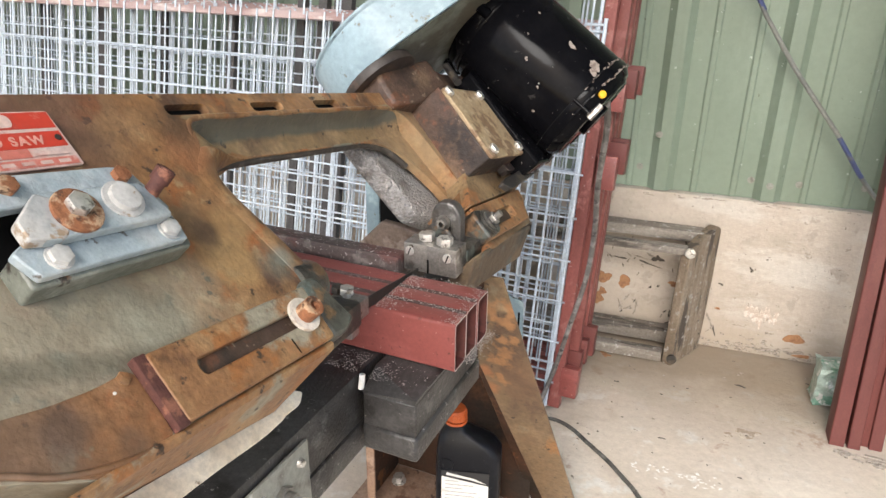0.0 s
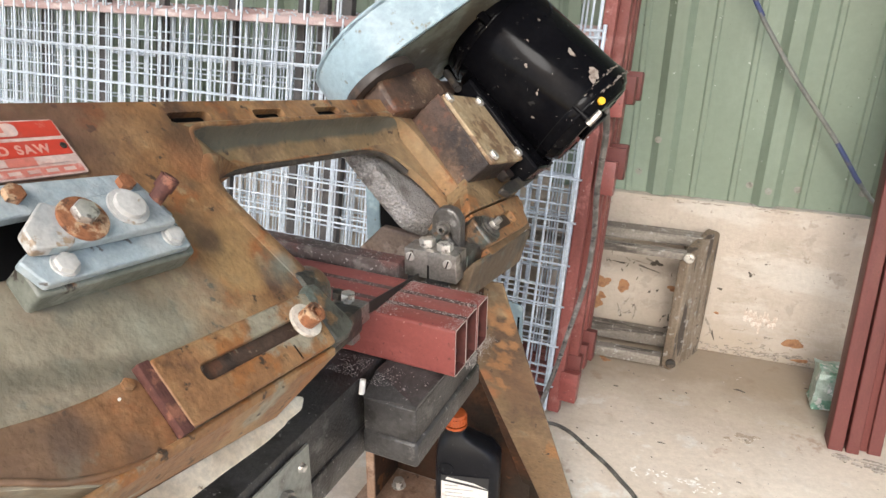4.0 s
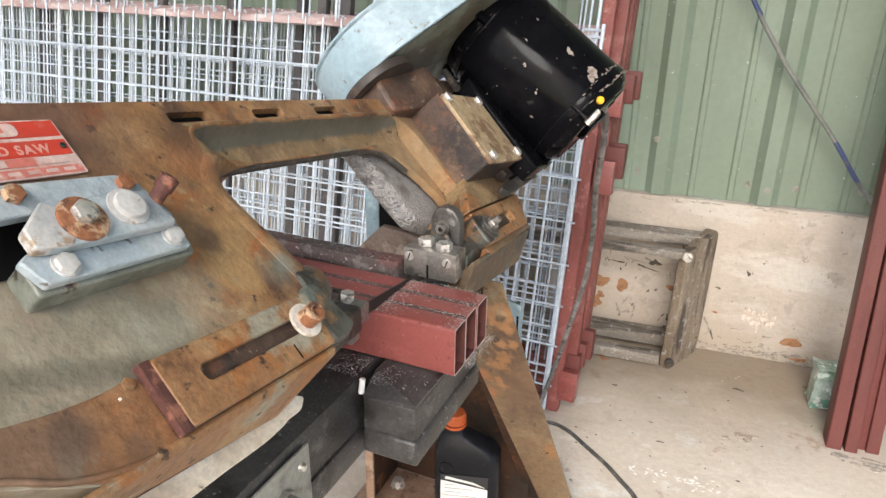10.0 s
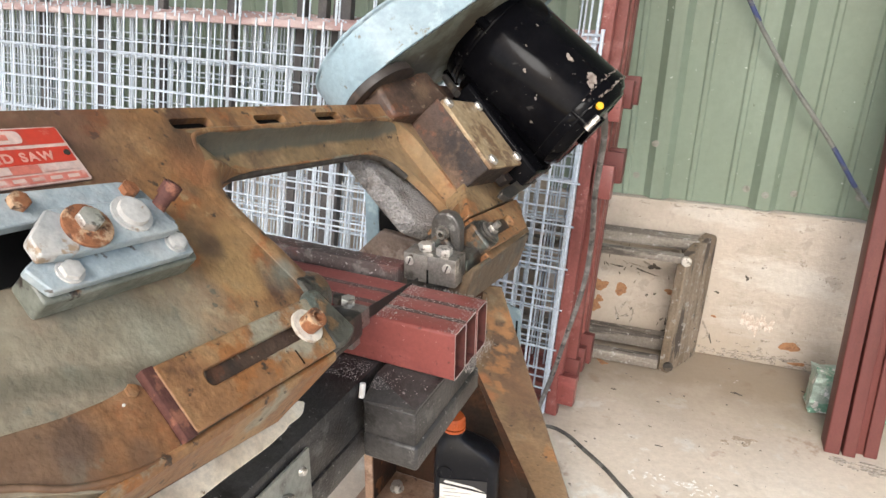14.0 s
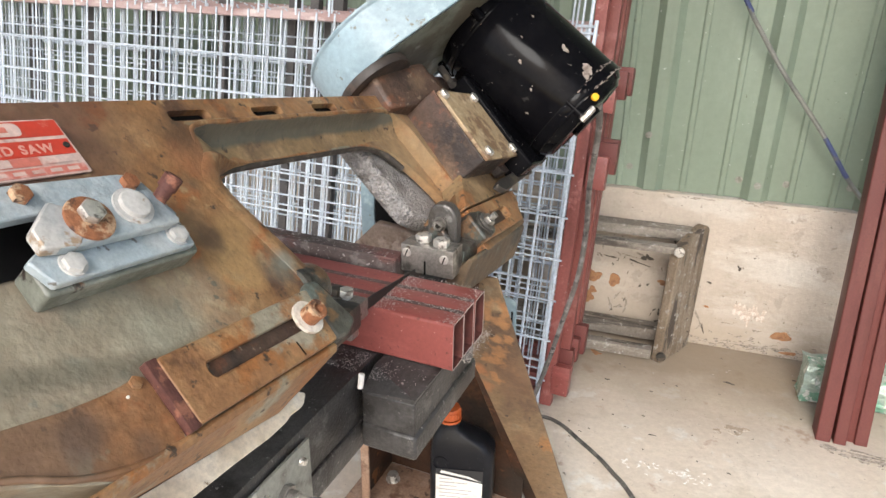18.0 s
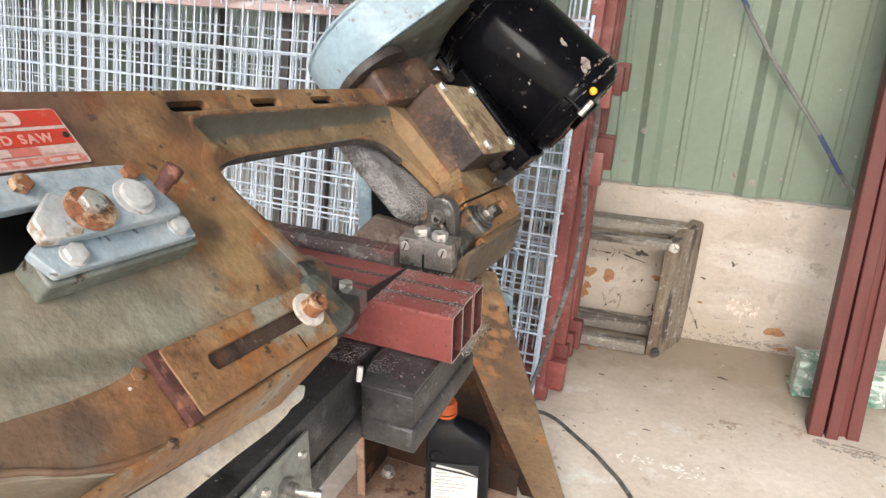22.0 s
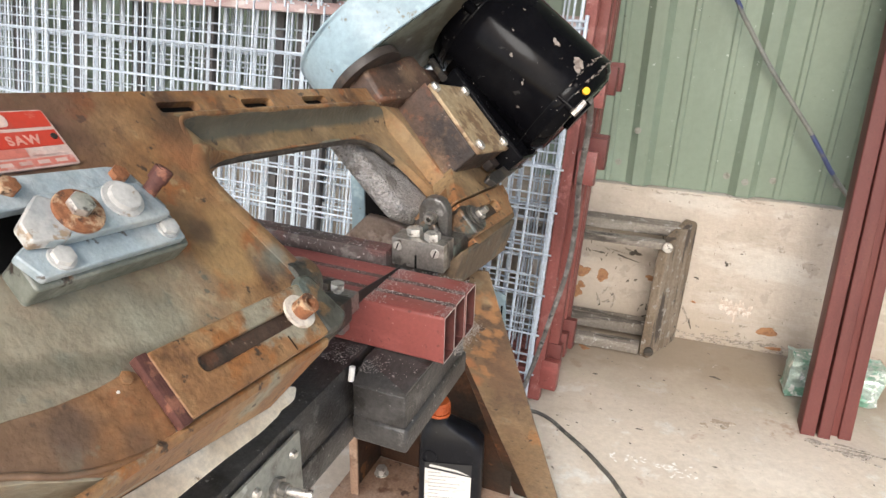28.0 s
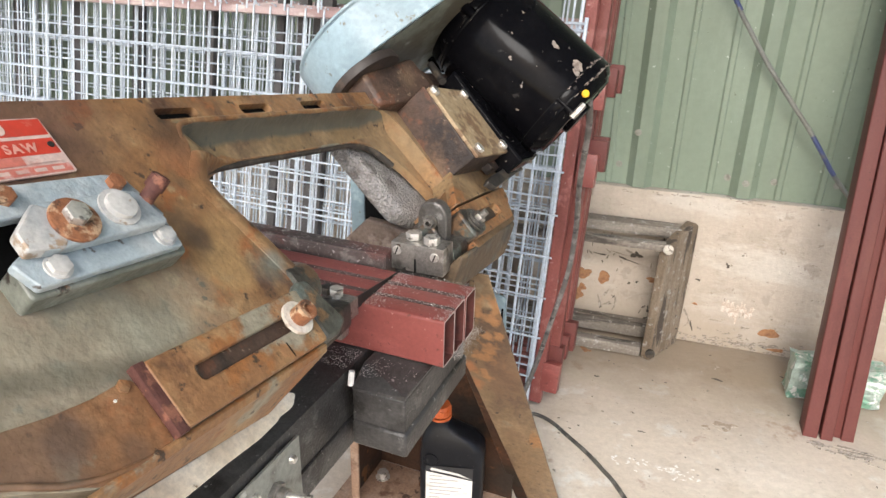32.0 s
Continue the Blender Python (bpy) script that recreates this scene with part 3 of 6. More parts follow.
zone(CAST, (0.095, 0.055, 0.034), on_face(-0.558, 0.167), 0.004, 0.018, 0.010, 24)
zone(CAST, (0.11, 0.06, 0.04), on_face(-0.592, 0.231), 0.006, 0.030, 0.015, 18)
zone(CAST, (0.15, 0.145, 0.115), on_face(-0.510, 0.112), 0.004, 0.022, 0.012, 24)
zone(CAST, (0.16, 0.108, 0.062), on_face(-0.08, 0.08), 0.06, 0.12, 0.03, 14)
zone(CAST, (0.25, 0.178, 0.10), on_face(-0.17, 0.19), 0.03, 0.07, 0.03, 14)
zone(CAST, (0.37, 0.235, 0.105), on_face(-0.548, 0.124), 0.016, 0.026, 0.010, 22)
zone(CAST, (0.33, 0.20, 0.088), on_face(-0.528, 0.150), 0.010, 0.020, 0.010, 22)
zone(CAST, (0.24, 0.105, 0.048), on_face(-0.515, 0.222), 0.012, 0.026, 0.012, 22)
zone(CAST, (0.13, 0.075, 0.042), on_face(-0.534, 0.193), 0.004, 0.014, 0.009, 28)
zone(CAST, (0.13, 0.078, 0.045), on_face(-0.553, 0.152), 0.003, 0.012, 0.008, 28)
zone(CAST, (0.185, 0.185, 0.15), on_face(-0.502, 0.118), 0.003, 0.013, 0.008, 28)
# shadow of the casting's concave step, painted as a dark sage band
stripe(CAST, (0.135, 0.122, 0.088), (-S2 * 0.951, 0.31, S2 * 0.951), -0.118, 0.0030, 0.007, 0.004, 12, 0.7)
zone(CAST, (0.085, 0.05, 0.03), on_face(-0.515, 0.235), 0.0, 0.03, 0.015, 20)

zone(GEAR, (0.25, 0.165, 0.10), on_face(-0.105, 0.262, 0.02), 0.006, 0.024, 0.012, 26)
zone(GEAR, (0.21, 0.14, 0.09), on_face(-0.12, 0.215, 0.03), 0.003, 0.015, 0.010, 30)

UP_FACE = (-S2, 0, S2)
RECESS = mat("worn_recess_paint", (0.215, 0.145, 0.075), 0.5, layers=(
    ((0.29, 0.20, 0.11), 11, 0.47, 0.58, 8), ((0.12, 0.075, 0.045), 9, 0.55, 0.64, 9), ((0.20, 0.19, 0.145), 20, 0.56, 0.63, 9), ((0.05, 0.03, 0.02), 75, 0.62, 0.67, 6)),
    bump=((35, 0.002), (210, 0.0008)), grain=(140, 0.3))
RECESS_PLAIN = mat("tan_worn_iron", (0.195, 0.128, 0.068), 0.5, layers=(
    ((0.27, 0.185, 0.10), 13, 0.48, 0.58, 8), ((0.10, 0.062, 0.038), 11, 0.53, 0.62, 9), ((0.26, 0.12, 0.05), 22, 0.58, 0.63, 9), ((0.04, 0.028, 0.02), 60, 0.6, 0.66, 6)),
    bump=((35, 0.002), (210, 0.0008)), grain=(140, 0.3))
stripe(RECESS, (0.085, 0.088, 0.072), UP_FACE, 0.2395, 0.0045, 0.004, 0.0025, 30)
PAN = mat("rusty_pan", (0.216, 0.104, 0.047), 0.45, layers=(
    ((0.296, 0.167, 0.087), 9, 0.48, 0.58, 8), ((0.272, 0.096, 0.034), 14, 0.53, 0.61, 9), ((0.128, 0.074, 0.041), 12, 0.56, 0.63, 9), ((0.248, 0.224, 0.166), 20, 0.6, 0.64, 9), ((0.040, 0.023, 0.015), 80, 0.62, 0.67, 6)),
    bump=((35, 0.002), (210, 0.0008)), grain=(140, 0.3))
zone(PAN, (0.14, 0.088, 0.058), on_face(-0.742, 0.066), 0.03, 0.055, 0.014, 14)
zone(PAN, (0.105, 0.068, 0.05), on_face(-0.705, 0.073), 0.008, 0.018, 0.006, 26)
zone(PAN, (0.13, 0.075, 0.045), on_face(-0.680, 0.050), 0.003, 0.012, 0.006, 26)
# dirt along the wall, with the shade there painted into the floor colour
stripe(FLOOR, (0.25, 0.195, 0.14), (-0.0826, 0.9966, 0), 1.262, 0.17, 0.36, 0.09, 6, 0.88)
# wall colour turns browner and darker towards its foot
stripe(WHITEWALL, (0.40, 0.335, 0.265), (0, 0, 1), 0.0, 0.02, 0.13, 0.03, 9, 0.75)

zone(STAND, (0.15, 0.085, 0.048), (-0.020, 0.318, 0.395), 0.030, 0.075, 0.020, 14)
zone(STAND, (0.16, 0.095, 0.055), (-0.030, 0.386, 0.24), 0.008, 0.030, 0.014, 18)
for at, size in (((-0.058, 0.253, 0.536), 0.016), ((-0.048, 0.267, 0.505), 0.012), ((-0.046, 0.278, 0.480), 0.011), ((-0.054, 0.292, 0.450), 0.013), ((-0.058, 0.303, 0.425), 0.010), ((-0.064, 0.318, 0.390), 0.009), ((-0.026, 0.256, 0.530), 0.012)):
    zone(STAND, (0.345, 0.172, 0.072), at, size * 0.3, size * 1.5, 0.032, 46)
zone(STAND, (0.30, 0.24, 0.15), (-0.040, 0.252, 0.540), 0.003, 0.012, 0.006, 30)
for at in ((-0.087, 0.317, 0.394), (-0.078, 0.334, 0.356)):
    zone(STAND, (0.36, 0.15, 0.06), at, 0.006, 0.016, 0.010, 40)

# ---- the place ----
WALL = pose(0.1873, 1.265, 0, 0, 0, 4.737)
DADO = 0.42

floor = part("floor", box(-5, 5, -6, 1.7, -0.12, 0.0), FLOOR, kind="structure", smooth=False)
ground = part("ground", box(-300, 300, -300, 300, -0.5, -0.124), GROUND, kind="structure", smooth=False)
BAY = 0.25  # the wall steps back behind the gates
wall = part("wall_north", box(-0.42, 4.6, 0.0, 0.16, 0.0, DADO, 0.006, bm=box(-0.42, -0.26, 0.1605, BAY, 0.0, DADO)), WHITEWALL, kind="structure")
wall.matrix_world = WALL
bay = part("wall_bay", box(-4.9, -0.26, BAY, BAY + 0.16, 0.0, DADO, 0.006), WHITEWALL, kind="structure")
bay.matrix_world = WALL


def cladding_profile(x0, x1):
    pts, pitch = [], 0.2520
    k = math.floor((x0 - 0.062) / pitch)
    while 0.062 + k * pitch < x1:
        a = 0.062 + k * pitch
        for dx, y in ((0, 0.018), (0.018, 0.0), (0.047, 0.0), (0.064, 0.018), (0.104, 0.018), (0.108, 0.0145), (0.118, 0.0145), (0.122, 0.018),
                      (0.197, 0.018), (0.201, 0.0145), (0.211, 0.0145), (0.215, 0.018)):
            pts.append((a + dx, y))
        k += 1
    return pts


def cladding(z0, z1, x0, x1):
    b = bmesh.new()
    pts = cladding_profile(x0, x1)
    rows = [[b.verts.new((x, y + d, z)) for x, y in pts] for z, d in ((z0, 0), (z1, 0), (z1, 0.004), (z0, 0.004))]
    for r in range(4):
        for i in range(len(pts) - 1):
            b.faces.new((rows[r][i], rows[r][i + 1], rows[(r + 1) % 4][i + 1], rows[(r + 1) % 4][i]))
    return b


sheet = part("cladding", cladding(DADO + 0.002, 3.1, -0.40, 4.5), GREEN, kind="structure", smooth=False)
sheet.matrix_world = WALL
sheet2 = part("cladding", cladding(DADO + 0.002, 3.1, -4.9, -0.3), GREEN, kind="structure", smooth=False)
sheet2.matrix_world = WALL @ Matrix.Translation((0, BAY, 0))
side_sheet = part("cladding_return", box(-0.43, -0.425, 0.03, BAY + 0.02, DADO + 0.002, 3.1), GREEN, kind="structure", smooth=False)
side_sheet.matrix_world = WALL
for i, (x, z) in enumerate(((-0.213, 0.475), (0.053, 0.468), (0.096, 0.462), (0.161, 0.468), (-0.175, 0.565), (0.30, 0.475), (0.37, 0.470))):
    y = 0.0 if x in (0.096, -0.175) else 0.018
    part("cladding_screw", rod((x, y, z), (x, y - 0.004, z), 0.0055, 6, bm=rod((x, y, z), (x, y - 0.0015, z), 0.0085, 14)), SWITCHP, sheet)
# unseen roof, added and sized to block light from above near the wall
part("unseen_roof", box(-5, 2.4, -1.9, 1.9, 3.1, 3.16), ROOFM, kind="structure", smooth=False)
# unseen wall added to close the west side, kept short for the sun
part("unseen_wall_west", box(-4.75, -4.65, -0.6, 1.4, 0.0, 3.1), GREEN, kind="structure", smooth=False)

for i, (x, z, rx, rz) in enumerate(((0.224, 0.064, 0.021, 0.014), (-0.215, 0.160, 0.012, 0.013), (-0.283, 0.168, 0.017, 0.008), (-0.282, 0.100, 0.013, 0.013),
                                    (-0.089, 0.170, 0.010, 0.006), (0.415, 0.10, 0.018, 0.010), (-0.52, 0.20, 0.02, 0.012), (-0.27, 0.118, 0.010, 0.009), (-0.262, 0.158, 0.006, 0.006), (0.03, 0.118, 0.006, 0.003), (-0.30, 0.075, 0.010, 0.010), (0.25, 0.018, 0.018, 0.005))):
    part("plaster_chip", blob(rx, rz, i + 3, 0.0025), BRICKCHIP, wall).matrix_local = Matrix.Translation((x, 0, z))
rw = random.Random(12)
for i, (x, z, rx, rz, turn) in enumerate(((-0.152, 0.238, 0.010, 0.005, 20), (-0.178, 0.232, 0.018, 0.0016, 8), (-0.21, 0.235, 0.008, 0.0014, 25), (-0.205, 0.108, 0.003, 0.011, 25),
                                          (-0.18, 0.098, 0.009, 0.003, 40), (0.088, 0.078, 0.012, 0.0014, 0), (0.10, 0.24, 0.004, 0.003, 30), (0.29, 0.27, 0.005, 0.0014, 0), (0.02, 0.055, 0.002, 0.010, 40))):
    part("plaster_scuff", blob(rx, rz, i + 40, 0.0008, 22, 0.8), GRIME, wall).matrix_local = Matrix.Translation((x, 0, z)) @ pose(0, 0, 0, 0, turn)
for i, (x, z, rx, rz, turn, m) in enumerate(((-0.137, 0.234, 0.014, 0.007, 25, "d"), (-0.160, 0.217, 0.022, 0.0022, 12, "d"), (-0.230, 0.223, 0.014, 0.002, 10, "d"), (-0.218, 0.078, 0.004, 0.016, -25, "g"),
                                             (-0.196, 0.078, 0.014, 0.003, -30, "g"), (-0.178, 0.078, 0.003, 0.016, 10, "g"), (-0.004, 0.122, 0.006, 0.016, -15, "g"), (0.016, 0.078, 0.0035, 0.022, -25, "g"), (0.030, 0.052, 0.003, 0.010, -15, "d"),
                                             (-0.090, 0.050, 0.014, 0.004, -35, "d"), (-0.088, 0.078, 0.003, 0.008, 5, "d"), (0.028, 0.188, 0.005, 0.003, 0, "d"), (0.093, 0.239, 0.006, 0.004, 30, "d"), (0.236, 0.022, 0.022, 0.006, 8, "g"), (0.16, 0.02, 0.03, 0.005, 0, "g"))):
    part("plaster_scuff", blob(rx, rz, i + 900, 0.0009, 24, 0.8), GRIME_DARK if m == "d" else GRIME, wall).matrix_local = Matrix.Translation((x, 0, z)) @ pose(0, 0, 0, 0, turn)
for i, (x, z, rx, rz) in enumerate(((-0.273, 0.157, 0.024, 0.012), (-0.215, 0.155, 0.015, 0.016), (-0.087, 0.168, 0.013, 0.007), (-0.283, 0.096, 0.016, 0.016))):
    part("plaster_chip", blob(rx, rz, i + 930, 0.0026, 22, 0.45), BRICKCHIP, wall).matrix_local = Matrix.Translation((x, 0, z))
for i in range(170):
    x, z = rw.uniform(-0.05, 0.62), abs(rw.gauss(0, 0.020)) + 0.003
    part("plaster_scuff", blob(rw.uniform(0.002, 0.008), rw.uniform(0.001, 0.004), i + 140, 0.0008, 16, 0.9), GRIME, wall).matrix_local = Matrix.Translation((x, 0, z)) @ pose(0, 0, 0, 0, rw.uniform(-20, 20))
for i in range(46):
    x, z = rw.uniform(-0.34, 0.45), rw.uniform(0.03, 0.40)
    part("plaster_scuff", blob(rw.uniform(0.001, 0.004), rw.uniform(0.0008, 0.0025), i + 240, 0.0008, 10, 0.9), GRIME, wall).matrix_local = Matrix.Translation((x, 0, z)) @ pose(0, 0, 0, 0, rw.uniform(0, 90))
for i in range(30):
    x, z = rw.uniform(-0.36, -0.04), rw.uniform(0.06, 0.31)
    part("plaster_scuff", blob(rw.uniform(0.0012, 0.0028), rw.uniform(0.0025, 0.0065), i + 340, 0.0009, 10, 0.9), GRIME_DARK, wall).matrix_local = Matrix.Translation((x, 0, z)) @ pose(0, 0, 0, 0, rw.uniform(-35, 25))
# dirt along the joint, also painting the shadow of the cladding's lower edge
for i in range(26):
    x = rw.uniform(-0.30, 0.46)
    part("plaster_scuff", blob(rw.uniform(0.002, 0.009), rw.uniform(0.0008, 0.0022), i + 840, 0.0009, 12, 0.9), GRIME, wall).matrix_local = Matrix.Translation((x, 0, DADO - 0.004 - abs(rw.gauss(0, 0.004))))
for i in range(7):
    part("plaster_stain", blob(rw.uniform(0.005, 0.009), rw.uniform(0.012, 0.024), i + 440, 0.0006, 18, 0.6), STAIN, wall).matrix_local = Matrix.Translation((0.105 + i * 0.011, 0, 0.115 + rw.uniform(-0.012, 0.012)))
for i, (x, y, rx, ry, m) in enumerate(((0.322, 0.907, 0.028, 0.012, STAIN_FLOOR), (0.285, 0.886, 0.010, 0.006, STAIN_FLOOR), (-0.033, 1.106, 0.012, 0.010, BRICKCHIP), (0.153, 0.81, 0.006, 0.002, GRIME_DARK), (0.30, 1.10, 0.010, 0.004, GRIME_DARK), (0.02, 0.99, 0.005, 0.003, GRIME_DARK))):
    part("floor_stain", blob(rx, ry, i + 500, 0.0008, 26, 0.7), m, floor).matrix_local = Matrix.Translation((x, y, 0)) @ pose(0, 0, 0, -90)
for i in range(44):
    q = rw.random()
    part("paint_fleck", blob(rw.uniform(0.0012, 0.004), rw.uniform(0.001, 0.003), i + 540, 0.0006, 10, 0.8), FLECK, floor).matrix_local = Matrix.Translation((0.10 + 0.185 * q + rw.gauss(0, 0.006), 0.692 + 0.012 * q + rw.gauss(0, 0.010), 0)) @ pose(0, 0, 0, -90)
for i in range(60):
    part("floor_crumb", blob(rw.uniform(0.001, 0.0035), rw.uniform(0.0008, 0.002), i + 640, 0.0012, 8, 0.9), GRIME_DARK if i % 3 else GRIME, floor).matrix_local = Matrix.Translation((rw.uniform(-0.05, 0.7), rw.uniform(0.70, 1.22), 0)) @ pose(0, 0, 0, -90)
for i in range(46):
    q = rw.random()
    part("floor_crumb", blob(rw.uniform(0.002, 0.008), rw.uniform(0.001, 0.004), i + 740, 0.002, 10, 0.9), GRIME, floor).matrix_local = Matrix.Translation((0.49 + 0.14 * q, 0.925 - 0.02 * q + rw.gauss(0, 0.007), 0)) @ pose(0, 0, 0, -90)
for i, (x, y, rx, ry) in enumerate(((0.62, 0.925, 0.05, 0.003), (0.58, 0.935, 0.03, 0.003))):
    part("floor_stain", blob(rx, ry, i + 80, 0.0012, 26, 0.6), GRIME, floor).matrix_local = Matrix.Translation((x, y, 0)) @ pose(0, 0, 0, -90)


# ---- band saw ----
saw = thing("band_saw", "old rusty metal-cutting band saw with blue-grey paint on a steel stand", "band saw")

# bed and vise
bed = box(-0.42, -0.0815, -0.46, 0.115, 0.540, 0.598, 0.006)
box(-0.42, -0.079, -0.46, 0.115, 0.512, 0.543, 0.004, bm=bed)
part("bed", bed, BED, saw, "dark oily cast-iron bed")
end = slab(fillet([(-0.0745, -0.044), (-0.019, -0.044), (-0.019, 0.110), (-0.0745, 0.110)], 0.003), 0.546, 0.5845)
box(-0.0745, -0.016, -0.047, 0.112, 0.522, 0.549, 0.003, bm=end)
part("bed_end", end, BED, saw, bevel=0.002)
top = bmesh.new()
FL, FR, BR, BL, K, PA, PB, PC, PD, PE = [top.verts.new(v) for v in ((-0.0745, -0.044, 0.584), (-0.019, -0.044, 0.584), (-0.019, 0.110, 0.584), (-0.0745, 0.110, 0.584),
    (-0.0185, -0.0445, 0.589), (-0.0745, -0.018, 0.5982), (-0.070, 0.004, 0.5982), (-0.012, -0.006, 0.5976), (-0.006, 0.110, 0.5976), (-0.0745, 0.110, 0.5982))]
for q in ((FL, FR, K, PA), (PA, K, PB), (PB, K, PC), (FR, BR, PD, PC, K), (PA, PB, PC, PD, PE), (FL, PA, PE, BL), (BR, BL, PE, PD)):
    top.faces.new(q)
part("bed_pad", top, BED, saw, bevel=0.001, smooth=False)
part("bed_bridge", box(-0.0818, -0.0742, 0.045, 0.104, 0.575, 0.596), BED, saw)
# white peg added to stand for a bright spot of light in the joint
part("bed_light_spot", rod((-0.0772, -0.0410, 0.584), (-0.0772, -0.0375, 0.5985), 0.0030, 14, bevel=0.001), FLECK, saw, "pale peg standing for a bright spot in the bed joint")
part("bed_tail", box(-0.17, -0.095, 0.1155, 0.315, 0.535, 0.592, 0.004), BED, saw)
jaw = box(-0.62, -0.1055, 0.0900, 0.112, 0.598, 0.6615, 0.002)
part("fixed_jaw", jaw, JAW, saw, "dusty fixed vise jaw")
part("jaw_face", box(-0.60, -0.107, 0.0885, 0.0902, 0.640, 0.6585, 0.0008), JAW, saw)
part("moving_jaw", box(-0.30, -0.135, -0.030, -0.0012, 0.598, 0.640, 0.003), BED, saw)
part("vise_screw", rod((-0.22, -0.55, 0.565), (-0.22, -0.05, 0.565), 0.010, 16), DARKSTEEL, saw)
switch = part("switch_plate", box(-0.0795, -0.0765, -0.225, -0.128, 0.500, 0.589, 0.001), SWITCHP, saw, "grey-green steel switch plate")
for y, z in ((-0.1405, 0.574), (-0.190, 0.574), (-0.150, 0.512)):
    part("switch_screw", rod((-0.077, y, z), (-0.0725, y, z), 0.0045, 16, r2=0.003), ZINC, switch)
part("toggle_nut", hexbolt((-0.077, -0.166, 0.560), (1, 0, 0), 0.0095, 0.006, bm=rod((-0.077, -0.166, 0.56), (-0.064, -0.166, 0.56), 0.006, 16)), STEEL, switch)
part("toggle_lever", rod((-0.066, -0.166, 0.560), (-0.045, -0.160, 0.558), 0.0032, 12, r2=0.0045, bevel=0.001), ZINC, switch)

# hinge casting at the back of the bed
hinge = section([(0.29, 0.560), (0.335, 0.560), (0.335, 0.60), (0.29, 0.60)], -0.20, -0.10)
part("hinge_block", hinge, DUSTY, saw)
rib = bmesh.new()
rib_pts = ((-0.310, 0.545), (-0.290, 0.562), (-0.238, 0.615), (-0.212, 0.613), (-0.150, 0.602), (-0.150, 0.545))
slab(rib_pts, -0.022, 0.022, bm=rib)
part("hinge_rib", rib, DUSTY, saw, m=Matrix(((1, 0, 0, 0), (0, 0, -1, 0.31), (0, 1, 0, 0), (0, 0, 0, 1))), bevel=0.003)

# stand
LEG = Matrix.Translation((-0.057, 0.289, 0.456)) @ pose(0, 0, 0, 24.3)  # the leg's sheet leans outwards at its foot


def leg_sheet(outline, t=0.003):
    b = slab(outline, -t, 0.0)
    bmesh.ops.transform(b, matrix=LEG @ pose(0, 0, 0, 90), verts=b.verts[:])
    return b


part("leg", leg_sheet([(0.000, 0.150), (0.024, 0.150), (0.030, 0.10), (0.110, -0.497), (0.046, -0.497), (-0.036, -0.045)]), STAND, saw, "rusty folded sheet-steel leg", bevel=0.001)
side = slab([(-0.036, -0.045), (0.046, -0.497), (0.016, -0.497), (-0.040, -0.085), (-0.062, -0.04), (-0.062, 0.14), (0.000, 0.150)], -0.003, 0.0)
bmesh.ops.transform(side, matrix=LEG @ Matrix.Translation((0, 0.004, 0)) @ pose(0, 0, 0, 90), verts=side.verts[:])
part("leg_flange", side, PANEL, saw, bevel=0.001)
part("stand_panel", slab([(-0.345, 0.034), (-0.040, 0.034), (-0.040, 0.20), (-0.085, 0.36), (-0.085, 0.40), (-0.345, 0.40)], -0.003, 0.0), PANEL, saw, "rust-brown back panel", m=Matrix(((1, 0, 0, 0), (0, 0, -1, 0.458), (0, 1, 0, 0), (0, 0, 0, 1))))
part("stand_strip", box(-0.313, -0.297, 0.344, 0.349, 0.034, 0.512, 0.001), SHELF, saw)
part("stand_strip", box(-0.313, -0.309, 0.349, 0.458, 0.034, 0.20, 0.001), PANEL, saw)
part("stand_shelf", box(-0.345, -0.005, 0.320, 0.458, 0.026, 0.034, 0.002), SHELF, saw, "rust-covered steel shelf")
for x, y in ((-0.285, 0.415), (-0.20, 0.43)):
    part("shelf_bolt", hexbolt((x, y, 0.034), (0, 0, 1), 0.011, 0.014, 0.014), ZINC if x < -0.25 else RUSTBOLT, saw)
for x, z in ((-0.330, 0.072), (-0.318, 0.045)):
    part("panel_bolt", hexbolt((x, 0.458, z), (0, -1, 0), 0.006, 0.02), ZINC, saw)
for x0, x1, y0, z1 in ((-0.345, -0.320, 0.43, 0.026), (-0.03, -0.005, 0.43, 0.026), (-0.40, -0.37, -0.44, 0.515), (-0.14, -0.11, -0.44, 0.515)):
    part("stand_leg", box(x0, x1, y0, y0 + 0.025, 0.0, z1, 0.002), STAND, saw)
part("cover_plate", slab(fillet([(-0.10, 0.34), (-0.063, 0.345), (-0.066, 0.40), (-0.068, 0.449), (-0.10, 0.458)], 0.004), -0.002, 0.002), GUARD, saw, "pale grey-green steel cover",
     m=Matrix(((1, 0, 0, -0.004), (0, 0, -1, 0.452), (0, 1, 0, 0), (0, 0, 0, 1))))
part("cover_slit", box(-0.0785, -0.0755, 0.4485, 0.4496, 0.37, 0.430), DARKHOLE, saw)

